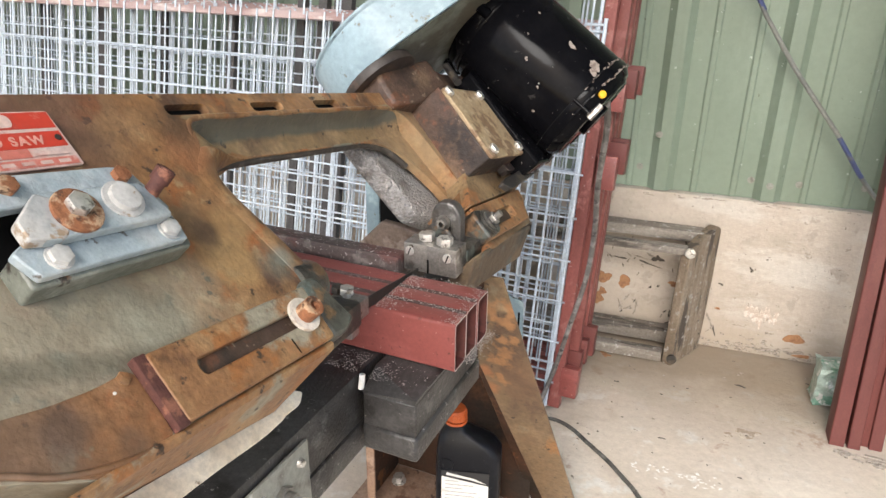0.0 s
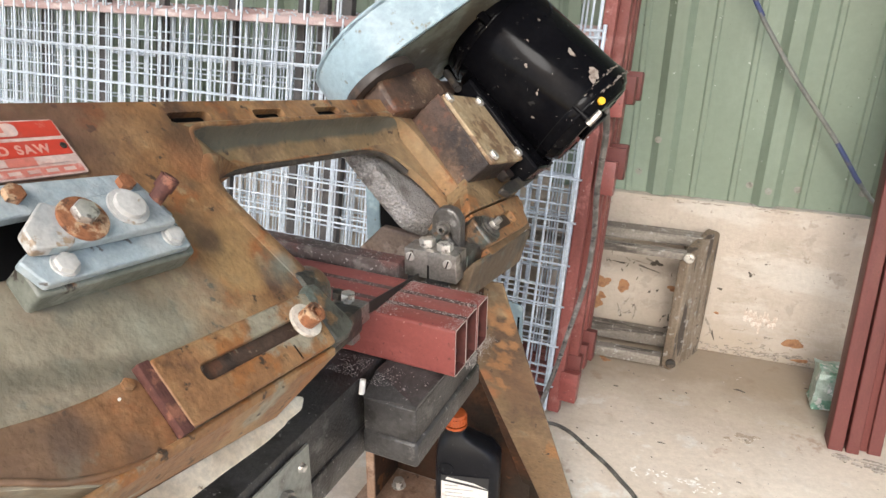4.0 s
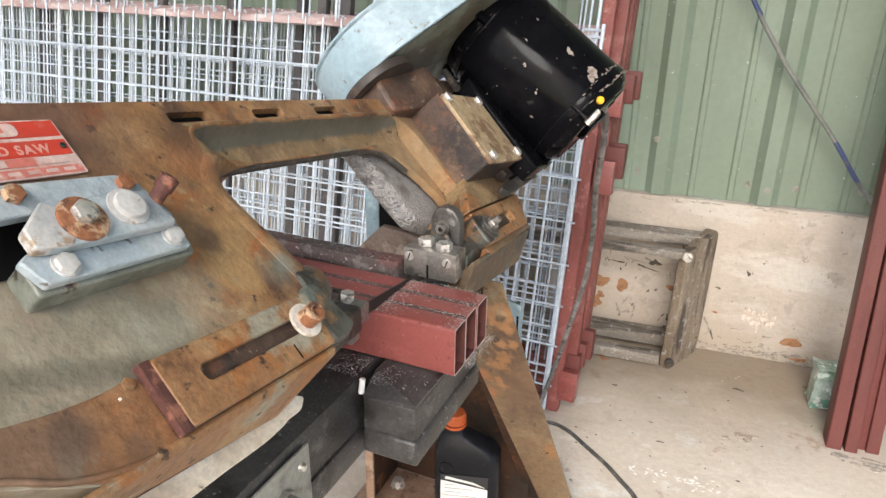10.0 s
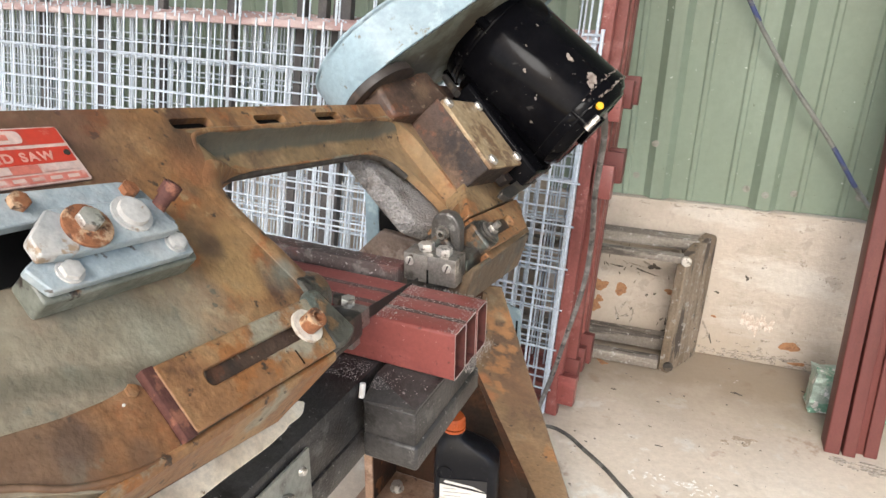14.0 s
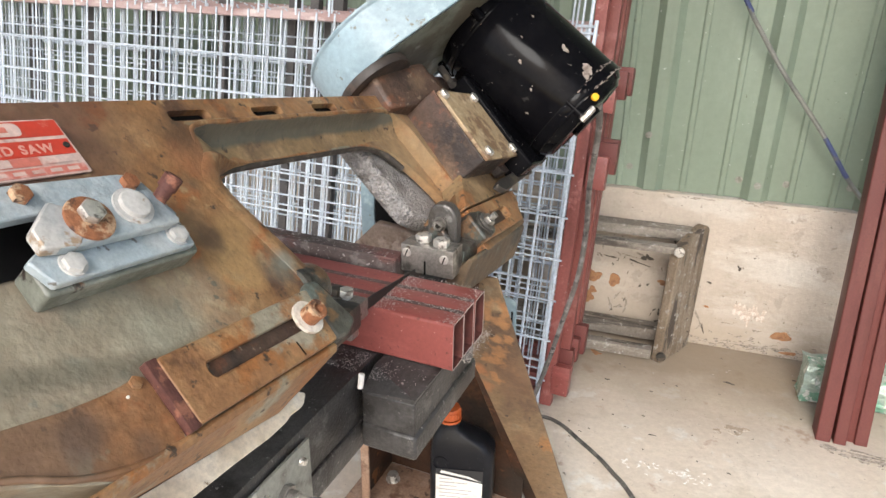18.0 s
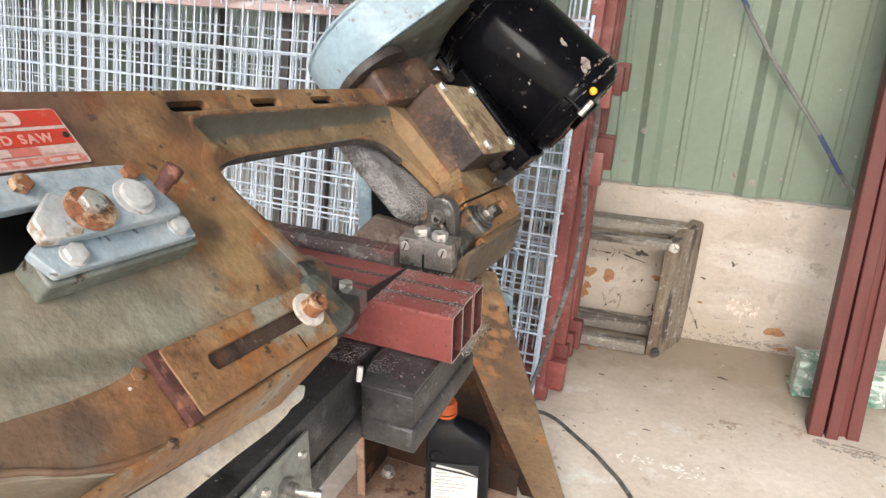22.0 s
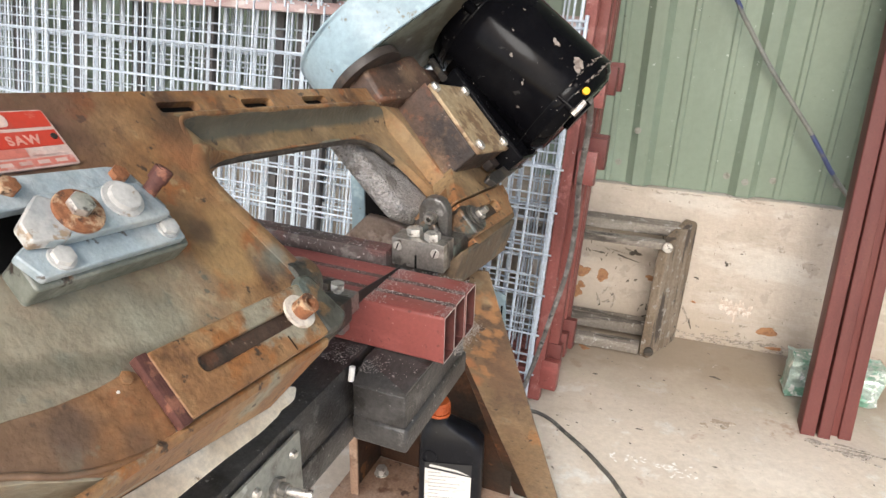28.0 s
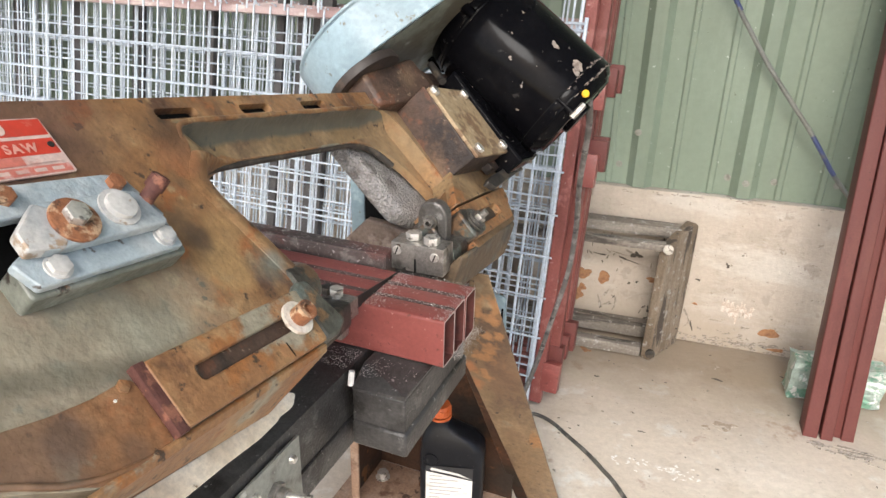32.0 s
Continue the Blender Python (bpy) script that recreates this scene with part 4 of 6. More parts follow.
# the swinging head: one casting with its fittings
cast = slab(fillet([(-0.90, 0.10), (-0.79, 0.082), (-0.742, 0.066), (-0.70, 0.040), (-0.512, 0.040), (-0.497, 0.095), (-0.510, 0.145), (-0.5235, 0.190), (-0.511, 0.210), (-0.500, 0.222), (-0.497, 0.2465), (-0.205, 0.246), (-0.165, 0.241),
                    (-0.150, 0.22), (-0.143, 0.112), (0.02, 0.104), (0.03, 0.25), (-0.05, 0.266), (-0.86, 0.272), (-0.92, 0.25)],
                   [0.02, 0.03, 0.03, 0.02, 0.004, 0.004, 0.015, 0.015, 0.01, 0.01, 0, 0, 0.02, 0.02, 0, 0, 0.02, 0.02, 0.01, 0.02]), -0.045, 0.0,
            holes=[slot_hole(a, b, 0.2492, 0.2588) for a, b in ((-0.511, -0.468), (-0.414, -0.371), (-0.320, -0.277))])
slab(fillet([(-0.505, 0.2165), (-0.335, 0.2155), (-0.235, 0.2155), (-0.196, 0.204), (-0.168, 0.168), (-0.152, 0.120), (-0.130, 0.100), (-0.10, 0.10), (-0.10, 0.25), (-0.505, 0.25)], [0, 0, 0.02, 0.02, 0.02, 0.01, 0, 0, 0, 0]), -0.030, -0.020, bm=cast)
slab(fillet([(-0.188, 0.112), (-0.151, 0.120), (0.004, 0.104), (-0.004, 0.072), (-0.026, 0.045), (-0.185, 0.040)], 0.006), -0.045, 0.0, bm=cast)
head = part("saw_head", cast, CAST, saw, "rust-brown cast-iron saw frame with worn blue-grey paint", m=UVN, bevel=0.0028)


def fit_on(name, bm, material, label="", bevel=0.0, world=False, smooth=True):
    return part(name, bm, material, head, label, m=HEAD_INV if world else UVN, bevel=bevel, smooth=smooth)


def along_face(profile, u0, u1):
    """A (v, n) profile swept along the blade."""
    return section(profile, u0, u1)


def sheet_of(rows):
    """A skin over rows of points."""
    b = bmesh.new()
    vs = [[b.verts.new(p) for p in r] for r in rows]
    for i in range(len(vs) - 1):
        for k in range(len(vs[0]) - 1):
            b.faces.new((vs[i][k], vs[i][k + 1], vs[i + 1][k + 1], vs[i + 1][k]))
    return b


def ease(q):
    q = min(max(q, 0.0), 1.0)
    return q * q * (3 - 2 * q)


# hollow along the top beam, with a soft ridge above it
hollow = ((0.2500, -0.004), (0.2485, 0.0008), (0.2462, 0.0014), (0.2445, 0.0004), (0.2432, -0.003), (0.2418, -0.0085), (0.2395, -0.0130), (0.2360, -0.0165), (0.2310, -0.0185), (0.2240, -0.0192), (0.2170, -0.0195))
rows = []
for i in range(60):
    u = -0.503 + i * (0.351 / 59)
    d = ease((-0.158 - u) / 0.045)
    rows.append([(u, v + 0.0007 * math.sin(u * 90 + v * 300), n * ease((u + 0.498) / (0.014 + 0.034 * ease((0.2395 - v) / 0.018))) * (d + (1 - d) * ease((k - 5) / 5)) - 0.0004 if n < 0 else n * ease((u + 0.505) / 0.01) - 0.0004) for k, (v, n) in enumerate(hollow)])
fit_on("beam_hollow", sheet_of(rows), RECESS)
fit_on("frame_ridge", hose([(-0.160, 0.2400, -0.0040), (-0.172, 0.2440, -0.0012), (-0.200, 0.2458, -0.0008), (-0.300, 0.2464, -0.0008), (-0.440, 0.2464, -0.0008), (-0.482, 0.2460, -0.0008), (-0.496, 0.2425, -0.0010), (-0.5015, 0.2340, -0.0016), (-0.5050, 0.2250, -0.0030)], 0.0024, seg=12), CAST)
# dark bead added along the beam's lower edge to stand for its shade
fit_on("beam_edge", hose([(-0.484, 0.2055, -0.0280), (-0.478, 0.2125, -0.0260), (-0.464, 0.2158, -0.0255), (-0.400, 0.2168, -0.0255), (-0.320, 0.2168, -0.0255), (-0.245, 0.2164, -0.0255), (-0.222, 0.2135, -0.0255), (-0.200, 0.2050, -0.0260), (-0.178, 0.1800, -0.0280)], 0.0042, seg=12), EDGE_SHADE)
# rolled edge of the frame beside the opening
LIP_A = [Vector(p) for p in spline([(-0.494, 0.090, 0), (-0.497, 0.100, 0), (-0.510, 0.145, 0), (-0.519, 0.171, 0), (-0.5235, 0.190, 0), (-0.5175, 0.204, 0), (-0.508, 0.214, 0), (-0.497, 0.222, 0), (-0.482, 0.2255, 0), (-0.455, 0.2262, 0)], 5)]
LIP_B = [Vector(p) for p in spline([(-0.458, 0.092, 0), (-0.463, 0.106, 0), (-0.472, 0.135, 0), (-0.4845, 0.174, 0), (-0.4868, 0.193, 0), (-0.4845, 0.202, 0), (-0.478, 0.2085, 0), (-0.462, 0.2130, 0), (-0.448, 0.2148, 0), (-0.430, 0.2152, 0)], 5)]
rows = []
for i, (a, b) in enumerate(zip(LIP_A, LIP_B)):
    sink = ease((i - len(LIP_A) + 14) / 12)  # runs out into the hollow of the beam
    rows.append([a.lerp(b, q) + Vector((0, 0, n + (-0.0196 - n) * sink)) for q, n in ((-0.06, -0.003), (0.0, 0.0), (0.12, 0.0010), (0.25, 0.0010), (0.4, 0.0), (0.55, -0.0025), (0.7, -0.0062), (0.82, -0.0105), (0.93, -0.0155), (1.0, -0.021), (1.0, -0.046))])
fit_on("frame_lip", sheet_of(rows), CAST)
sk = along_face([(0.0450, 0.0012), (0.0425, 0.0022), (0.039, -0.001), (0.019, -0.048), (0.040, -0.048)], -0.76, -0.512)
for v in sk.verts:
    if v.co.z < -0.03 and v.co.y < 0.03:
        v.co.y = 0.0325 - (v.co.x + 0.60) * 0.052
    if v.co.x > -0.6 and v.co.z < -0.03:
        v.co.x -= 0.034
fit_on("lower_skirt", sk, CAST_RUST, bevel=0.003)
fit_on("rear_skirt", along_face([(0.044, 0.0), (0.040, -0.001), (0.016, -0.040), (0.042, -0.044)], -0.235, -0.034), GREASY_BROWN, bevel=0.003)
fit_on("wheel_cover", slab(fillet([(-0.95, 0.035), (-0.70, 0.0150), (-0.600, 0.0178), (-0.562, 0.0178), (-0.540, 0.0200), (-0.534, 0.0225), (-0.526, 0.0215), (-0.518, 0.0225), (-0.509, 0.029), (-0.52, 0.036), (-0.95, 0.07)], [0, 0, 0, 0.004, 0.003, 0.003, 0.003, 0.003, 0.003, 0.003, 0]), -0.062, -0.050), CREAM, "cream enamelled sheet-metal wheel cover", bevel=0.0015)
fit_on("wheel_box", slab(fillet([(-0.225, 0.250), (-0.218, 0.170), (-0.212, 0.126), (-0.182, 0.108), (-0.140, 0.106), (-0.09, 0.128), (-0.09, 0.21), (-0.16, 0.250)], 0.008), -0.062, -0.036), LUMP, "grey sand-cast wheel housing", bevel=0.011)
fit_on("rear_cover", box(-0.268, -0.246, 0.298, 0.303, 0.580, 0.668, 0.002), GUARD, world=True)
# near-black box added for the shade in the gap beside the cover
fit_on("rear_gap_shade", box(-0.246, -0.205, 0.30, 0.306, 0.60, 0.66), DARKHOLE, world=True)

# guide bar at the front
fit_on("guide_bar", slab(fillet([(-0.651, 0.0455), (-0.512, 0.0455), (-0.509, 0.0885), (-0.651, 0.089)], 0.003), 0.0, 0.0065, holes=[slot_hole(-0.625, -0.522, 0.0635, 0.0745)]), CAST_RUST, "rusty slotted guide bar", bevel=0.0012)
fit_on("bar_stop", box(-0.6580, -0.6500, 0.0445, 0.0900, -0.002, 0.0060, 0.001), PINRUST)
fit_on("bar_slot_floor", box(-0.625, -0.522, 0.0630, 0.075, 0.0005, 0.0015), GEAR)
fit_on("guide_arm", slab(fillet([(-0.5105, 0.089), (-0.502, 0.094), (-0.489, 0.092), (-0.484, 0.071), (-0.478, 0.051), (-0.494, 0.044), (-0.5105, 0.045)], 0.005), -0.022, 0.0055), GUIDE_GREEN, "greasy dark guide arm", bevel=0.003)
# collar takes the darker iron, so its shadow is in the colour
fit_on("arm_collar", rod((-0.500, 0.0955, -0.016), (-0.470, 0.0935, -0.018), 0.0205, 32, bevel=0.004), GUIDE)
fit_on("nylon_washer", ring((-0.528, 0.0692, 0.0067), (-0.528, 0.0692, 0.0092), 0.0128, 0.005), WHITEP, "dirty white washer")
fit_on("clamp_bolt", ring((-0.528, 0.0692, 0.0092), (-0.528, 0.0692, 0.0205), 0.0074, 0.0038, bm=rod((-0.528, 0.0692, 0.0092), (-0.528, 0.0692, 0.0165), 0.0042, 6)), RUSTBOLT, "rusted socket bolt")
fit_on("front_guide", box(-0.106, -0.0745, -0.075, -0.0255, 0.657, 0.675, 0.0015), STEEL, "worn steel blade guide", world=True)
fit_on("front_guide_tip", box(-0.096, -0.0760, -0.055, -0.041, 0.643, 0.6575, 0.002), STEEL, world=True)
fit_on("guide_hex", hexbolt((-0.0911, -0.0361, 0.678), (0.1, 0, 1), 0.0068, 0.007, bm=rod((-0.0911, -0.0361, 0.670), (-0.0911, -0.0361, 0.679), 0.004, 10)), ZINC, world=True)
fit_on("guide_hex", hexbolt((-0.104, -0.0315, 0.675), (0.1, 0, 1), 0.0064, 0.007), DARKSTEEL, world=True)
fit_on("guide_stem", box(-0.098, -0.070, -0.095, -0.045, 0.655, 0.680, 0.004), DARKSTEEL, world=True)

# guide at the back
blk = box(-0.104, -0.0763, 0.100, 0.128, 0.645, 0.677, 0.0012)
box(-0.0745, -0.0425, 0.100, 0.128, 0.645, 0.677, 0.0012, bm=blk)
box(-0.0770, -0.0740, 0.1003, 0.128, 0.6605, 0.6768, bm=blk)
rg = fit_on("rear_guide", blk, STEEL, "worn bright steel rear blade guide", world=True)
for x in (-0.0965, -0.0525):
    z = 0.668 if x < -0.08 else 0.6665
    fit_on("guide_screw", rod((x, 0.1002, z), (x, 0.0985, z), 0.0052, 18, bevel=0.0006), ZINC, world=True)
    fit_on("screw_slot", box(-0.0006, 0.0006, -0.0005, 0.0005, -0.0045, 0.0045, bm=None), DARKHOLE, world=True).data.transform(HEAD_INV @ Matrix.Translation((x, 0.0983, z)) @ pose(0, 0, 0, 0, 20) @ HEAD_INV.inverted())
fit_on("guide_slit", box(-0.0763, -0.0745, 0.0994, 0.1004, 0.645, 0.6608), DARKHOLE, world=True)
for x, y in ((-0.084, 0.116), (-0.0605, 0.111)):
    fit_on("guide_hex", hexbolt((x, y, 0.677), (0, 0, 1), 0.0090, 0.0085), ZINC, world=True)
shoe = fillet([(-0.0905, 0.664), (-0.0905, 0.700), (-0.083, 0.713), (-0.064, 0.713), (-0.0555, 0.700), (-0.0555, 0.664), (-0.0665, 0.664), (-0.0665, 0.687), (-0.0800, 0.687), (-0.0800, 0.664)], [0, 0.014, 0.014, 0.014, 0.014, 0, 0, 0.006, 0.006, 0])
hs = slab(shoe, -0.156, -0.140)
bmesh.ops.transform(hs, matrix=Matrix(((1, 0, 0, 0), (0, 0, -1, 0), (0, 1, 0, 0), (0, 0, 0, 1))), verts=hs.verts[:])
fit_on("guide_yoke", hs, YOKE, "grey cast guide yoke", bevel=0.002, world=True)
# near-black sheet added for the shade behind the yoke
fit_on("yoke_gap_shade", box(-0.082, -0.063, 0.1565, 0.158, 0.660, 0.690), DARKHOLE, world=True)
# near-black block set just under the slots to paint their shade
fit_on("slot_shade", box(-0.522, -0.268, 0.2475, 0.2605, -0.044, -0.0075), DARKHOLE)
fit_on("yoke_bolt", ring((-0.0745, 0.140, 0.691), (-0.0745, 0.130, 0.691), 0.0058, 0.0028, 6, bm=ring((-0.0745, 0.141, 0.691), (-0.0745, 0.137, 0.691), 0.0082, 0.004)), STEEL, world=True)
fit_on("rear_guide_arm", slab(fillet([(-0.194, 0.050), (-0.194, 0.083), (-0.186, 0.089), (-0.170, 0.086), (-0.159, 0.079), (-0.157, 0.062), (-0.170, 0.0500)], 0.005), -0.040, 0.0118, bm=slab(fillet([(-0.226, 0.046), (-0.222, 0.098), (-0.204, 0.106), (-0.190, 0.094), (-0.188, 0.046)], 0.006), -0.040, -0.012)), GUIDE, "greasy dark rear guide arm", bevel=0.003)
fit_on("arm_boss", rod((-0.172, 0.068, 0.0112), (-0.172, 0.068, 0.0145), 0.0160, 32, bevel=0.001), GUIDE)
fit_on("rear_guide_foot", box(-0.096, -0.040, 0.128, 0.172, 0.642, 0.668, 0.006), GUIDE, world=True)
fit_on("rear_bar", slab(fillet([(-0.187, 0.0915), (-0.017, 0.0905), (-0.026, 0.072), (-0.045, 0.064), (-0.052, 0.0495), (-0.187, 0.0495)], [0, 0.004, 0.006, 0.006, 0.004, 0]), 0.0, 0.0105, holes=[slot_hole(-0.160, -0.078, 0.0605, 0.0765)]), CAST_RUST, "rusty slotted rear bar", bevel=0.0016)
fit_on("bar_slot_floor", box(-0.160, -0.078, 0.0600, 0.077, 0.0005, 0.0015), GEAR_DARK)
fit_on("rear_washer", ring((-0.172, 0.068, 0.0145), (-0.172, 0.068, 0.0168), 0.0118, 0.005), YOKE)
fit_on("rear_bolt", rod((-0.172, 0.068, 0.0145), (-0.172, 0.068, 0.030), 0.0040, 12, bm=hexbolt((-0.172, 0.068, 0.0168), (0, 0, 1), 0.0075, 0.006)), STEEL)

# blade
P0, P1 = Vector((-0.087, -0.075, 0.6720)), Vector((-0.087, 0.145, 0.6435))
bl = bmesh.new()
n = 150
top, bot = [], []
for k in range(n + 1):
    c = P0.lerp(P1, k / n)
    for row, dz in ((top, 0.0), (bot, -0.0115 - (0.0012 if k % 2 else 0.0))):
        row.append([bl.verts.new((c.x + s * 0.00045, c.y, c.z + dz)) for s in (-1, 1)])
for k in range(n):
    for s in (0, 1):
        bl.faces.new((top[k][s], top[k + 1][s], bot[k + 1][s], bot[k][s]))
    bl.faces.new((top[k][0], top[k][1], top[k + 1][1], top[k + 1][0]))
    bl.faces.new((bot[k][0], bot[k][1], bot[k + 1][1], bot[k + 1][0]))
fit_on("blade", bl, BLADE, "thin dark toothed steel blade", world=True, smooth=False)

# specks and a scribed mark
for u, v, n in ((-0.582, 0.0885, 0.0), (-0.674, 0.078, 0.0007), (-0.702, 0.048, 0.0007)):
    fit_on("paint_speck", rod((u, v, n), (u, v, n + 0.0006), 0.0009, 8), FLECK)
fit_on("scribed_mark", box(-0.5512, -0.5500, 0.0475, 0.0585, 0.0064, 0.0067), DARKHOLE)

# name plate
plate = fit_on("name_plate", slab(fillet([(-0.745, 0.2145), (-0.6052, 0.2145), (-0.6067, 0.2555), (-0.745, 0.2560)], 0.002), 0.0005, 0.0018), PLATE_PALE, "red and white enamel name plate")
for v0, v1, m in ((0.2428, 0.2546, PLATE), (0.2290, 0.2402, PLATE), (0.2157, 0.2212, PLATE_PINK)):
    fit_on("plate_band", box(-0.744, -0.6074, v0, v1, 0.0018, 0.0021), m)
fit_on("plate_band", box(-0.744, -0.634, 0.2226, 0.2286, 0.0018, 0.0021), PLATE_PINK)
fit_on("plate_field", box(-0.6325, -0.6105, 0.2230, 0.2282, 0.0022, 0.0024), PLATE_PALE)
fit_on("plate_field", box(-0.672, -0.6520, 0.2230, 0.2282, 0.0022, 0.0024), PLATE_PALE)
fit_on("plate_emblem", slab(fillet([(-0.690, 0.2440), (-0.6330, 0.2440), (-0.6330, 0.2534), (-0.690, 0.2534)], 0.0045), 0.0021, 0.0024), PLATE_PALE)
for k in range(5):
    fit_on("plate_emblem_mark", box(-0.681 + k * 0.0085, -0.6755 + k * 0.0085, 0.2468, 0.2508, 0.0024, 0.0026), PLATE_PINK)
for k in range(11):
    fit_on("plate_print", box(-0.735 + k * 0.0115, -0.7275 + k * 0.0115, 0.2172, 0.2196, 0.0021, 0.0023), PLATE_PALE)
fit_on("plate_rivet", rod((-0.6108, 0.2352, 0.0018), (-0.6108, 0.2352, 0.0030), 0.0022, 12, bevel=0.0005), DARKSTEEL)
txt = bpy.data.curves.new("plate_text", "FONT")
txt.body, txt.size, txt.extrude, txt.offset, txt.align_x, txt.align_y, txt.space_character = "BAND SAW", 0.0088, 0.0001, 0.00028, "RIGHT", "CENTER", 1.22
txt.materials.append(PLATE_TEXT)
to = new("plate_text", txt)
to.parent = head
to.matrix_local = UVN @ Matrix.Translation((-0.6205, 0.2338, 0.0023))

# tension bracket
fit_on("bracket_foot", slab(fillet([(-0.690, 0.1370), (-0.586, 0.1372), (-0.584, 0.150), (-0.592, 0.195), (-0.650, 0.197), (-0.650, 0.160), (-0.690, 0.158)], 0.003), 0.0, 0.0165), CAST_GREY, "grey-painted bracket base", bevel=0.0015)
fit_on("bracket_plate", slab(fillet([(-0.76, 0.179), (-0.690, 0.179), (-0.668, 0.1795), (-0.655, 0.162), (-0.590, 0.162), (-0.601, 0.1930), (-0.612, 0.1965), (-0.76, 0.202)], 0.002), 0.0165, 0.0235), BLUE_BR, bevel=0.001)
fit_on("bracket_step", slab(fillet([(-0.687, 0.1395), (-0.5915, 0.1400), (-0.5915, 0.1585), (-0.686, 0.1595), (-0.6935, 0.1555)], 0.002), 0.0165, 0.0226), BLUE_BR, bevel=0.001)
fit_on("bracket_slide", slab(fillet([(-0.687, 0.1565), (-0.674, 0.1535), (-0.601, 0.1530), (-0.599, 0.1555), (-0.607, 0.1785), (-0.669, 0.1815), (-0.687, 0.1675)], 0.002), 0.0235, 0.0310), BLUE_BR, "pale blue slide block", bevel=0.001)
# thin near-black sheets that paint the shade under the bracket plate
fit_on("bracket_cavity_shade", box(-0.6520, -0.6502, 0.1602, 0.1965, 0.0005, 0.0163, bm=box(-0.80, -0.6510, 0.158, 0.198, 0.0005, 0.0014)), DARKHOLE)
fit_on("lower_panel", slab(fillet([(-0.86, 0.108), (-0.790, 0.098), (-0.731, 0.090), (-0.706, 0.086), (-0.682, 0.0845), (-0.6582, 0.086), (-0.6582, 0.043), (-0.70, 0.042), (-0.742, 0.068), (-0.79, 0.084), (-0.86, 0.098)], 0.006), 0.0, 0.0007), PAN, bevel=0.0006)
rim_pts = [uvp for uvp in ((-0.86, 0.1005, 0.001), (-0.79, 0.086, 0.001), (-0.745, 0.070, 0.001), (-0.718, 0.054, 0.001), (-0.690, 0.0455, 0.0004), (-0.655, 0.0425, -0.001))]
fit_on("pan_rim", hose(rim_pts, 0.0018, seg=14), PAN)
fit_on("pan_screw", hexbolt((-0.6655, 0.0830, 0.0007), (0, 0, 1), 0.004, 0.0015), CAST_RUST)
fit_on("slide_end", slab(fillet([(-0.688, 0.1560), (-0.669, 0.1532), (-0.6655, 0.1565), (-0.660, 0.174), (-0.671, 0.1815), (-0.688, 0.1675)], 0.002), 0.0232, 0.0314), PALE_BR, "whitish worn slide end", bevel=0.001)
fit_on("slide_nut", rod((-0.656, 0.1665, 0.0310), (-0.656, 0.1665, 0.0338), 0.0138, 28, bevel=0.0012), RUSTBOLT, "rusty washer and bolt")
fit_on("slide_bolt", rod((-0.656, 0.1680, 0.0335), (-0.656, 0.1680, 0.0395), 0.0072, 6, bevel=0.0022), ZINC)
fit_on("socket_screw", ring((-0.625, 0.1690, 0.0310), (-0.625, 0.1690, 0.0324), 0.0122, 0.008, bm=rod((-0.625, 0.1690, 0.0310), (-0.625, 0.1690, 0.0358), 0.0092, 12, bevel=0.0012)), PALE_BR)
for u, v, m in ((-0.610, 0.1885, RUSTBOLT), (-0.677, 0.1915, RUSTBOLT), (-0.730, 0.190, RUSTBOLT)):
    fit_on("bracket_bolt", hexbolt((u, v, 0.0235), (0, 0, 1), 0.0058, 0.0045), m)
for u, v in ((-0.6005, 0.1490), (-0.673, 0.1480)):
    fit_on("step_bolt", hexbolt((u, v, 0.0226), (0, 0, 1), 0.0062, 0.004, 0.0074), PALE_BR)
fit_on("tension_pin", ring((-0.604, 0.170, 0.024), (-0.595, 0.177, 0.0435), 0.0046, 0.0028, 16, bm=ring((-0.598, 0.1748, 0.035), (-0.5950, 0.1772, 0.0425), 0.0060, 0.0029, 16)), PINRUST, "maroon rusted hollow pin")

# gearbox
fit_on("gearbox", slab(fillet([(-0.142, 0.128), (-0.040, 0.122), (-0.036, 0.228), (-0.132, 0.236)], 0.003), -0.02, 0.048), GEAR, "oily brown cast gearbox", bevel=0.002)
fit_on("gearbox_cover", slab(fillet([(-0.144, 0.126), (-0.038, 0.120), (-0.034, 0.222), (-0.136, 0.230)], 0.003), 0.0485, 0.0535), GEAR_COVER, "flaked ochre gearbox cover", bevel=0.001)
for u, v in ((-0.133, 0.222), (-0.046, 0.214), (-0.046, 0.131), (-0.130, 0.135)):
    fit_on("cover_bolt", hexbolt((u, v, 0.0535), (0, 0, 1), 0.0068, 0.005), ZINC)
fit_on("gearbox_web", slab(fillet([(-0.190, 0.0935), (-0.010, 0.0935), (0.006, 0.108), (-0.020, 0.140), (-0.135, 0.140), (-0.168, 0.112)], 0.006), -0.02, 0.0125), RECESS_PLAIN, bevel=0.004)
fit_on("shaft_boss", rod((-0.140, 0.284, -0.004), (-0.140, 0.2955, -0.004), 0.049, 36, bevel=0.002), GEAR_DARK, "oily brown shaft boss")
neck = slab(fillet([(-0.178, 0.242), (-0.078, 0.228), (-0.078, 0.288), (-0.172, 0.288)], 0.008), -0.02, 0.036)
for v in neck.verts:
    if v.co.z > 0:
        v.co.z = 0.010 + (v.co.x + 0.178) * 0.30
fit_on("shaft_housing", neck, GEAR, bevel=0.004)
fit_on("boss_lug", slab(fillet([(-0.078, 0.232), (-0.052, 0.232), (-0.055, 0.274), (-0.075, 0.274)], 0.006), 0.0, 0.034), GEAR, bevel=0.003)
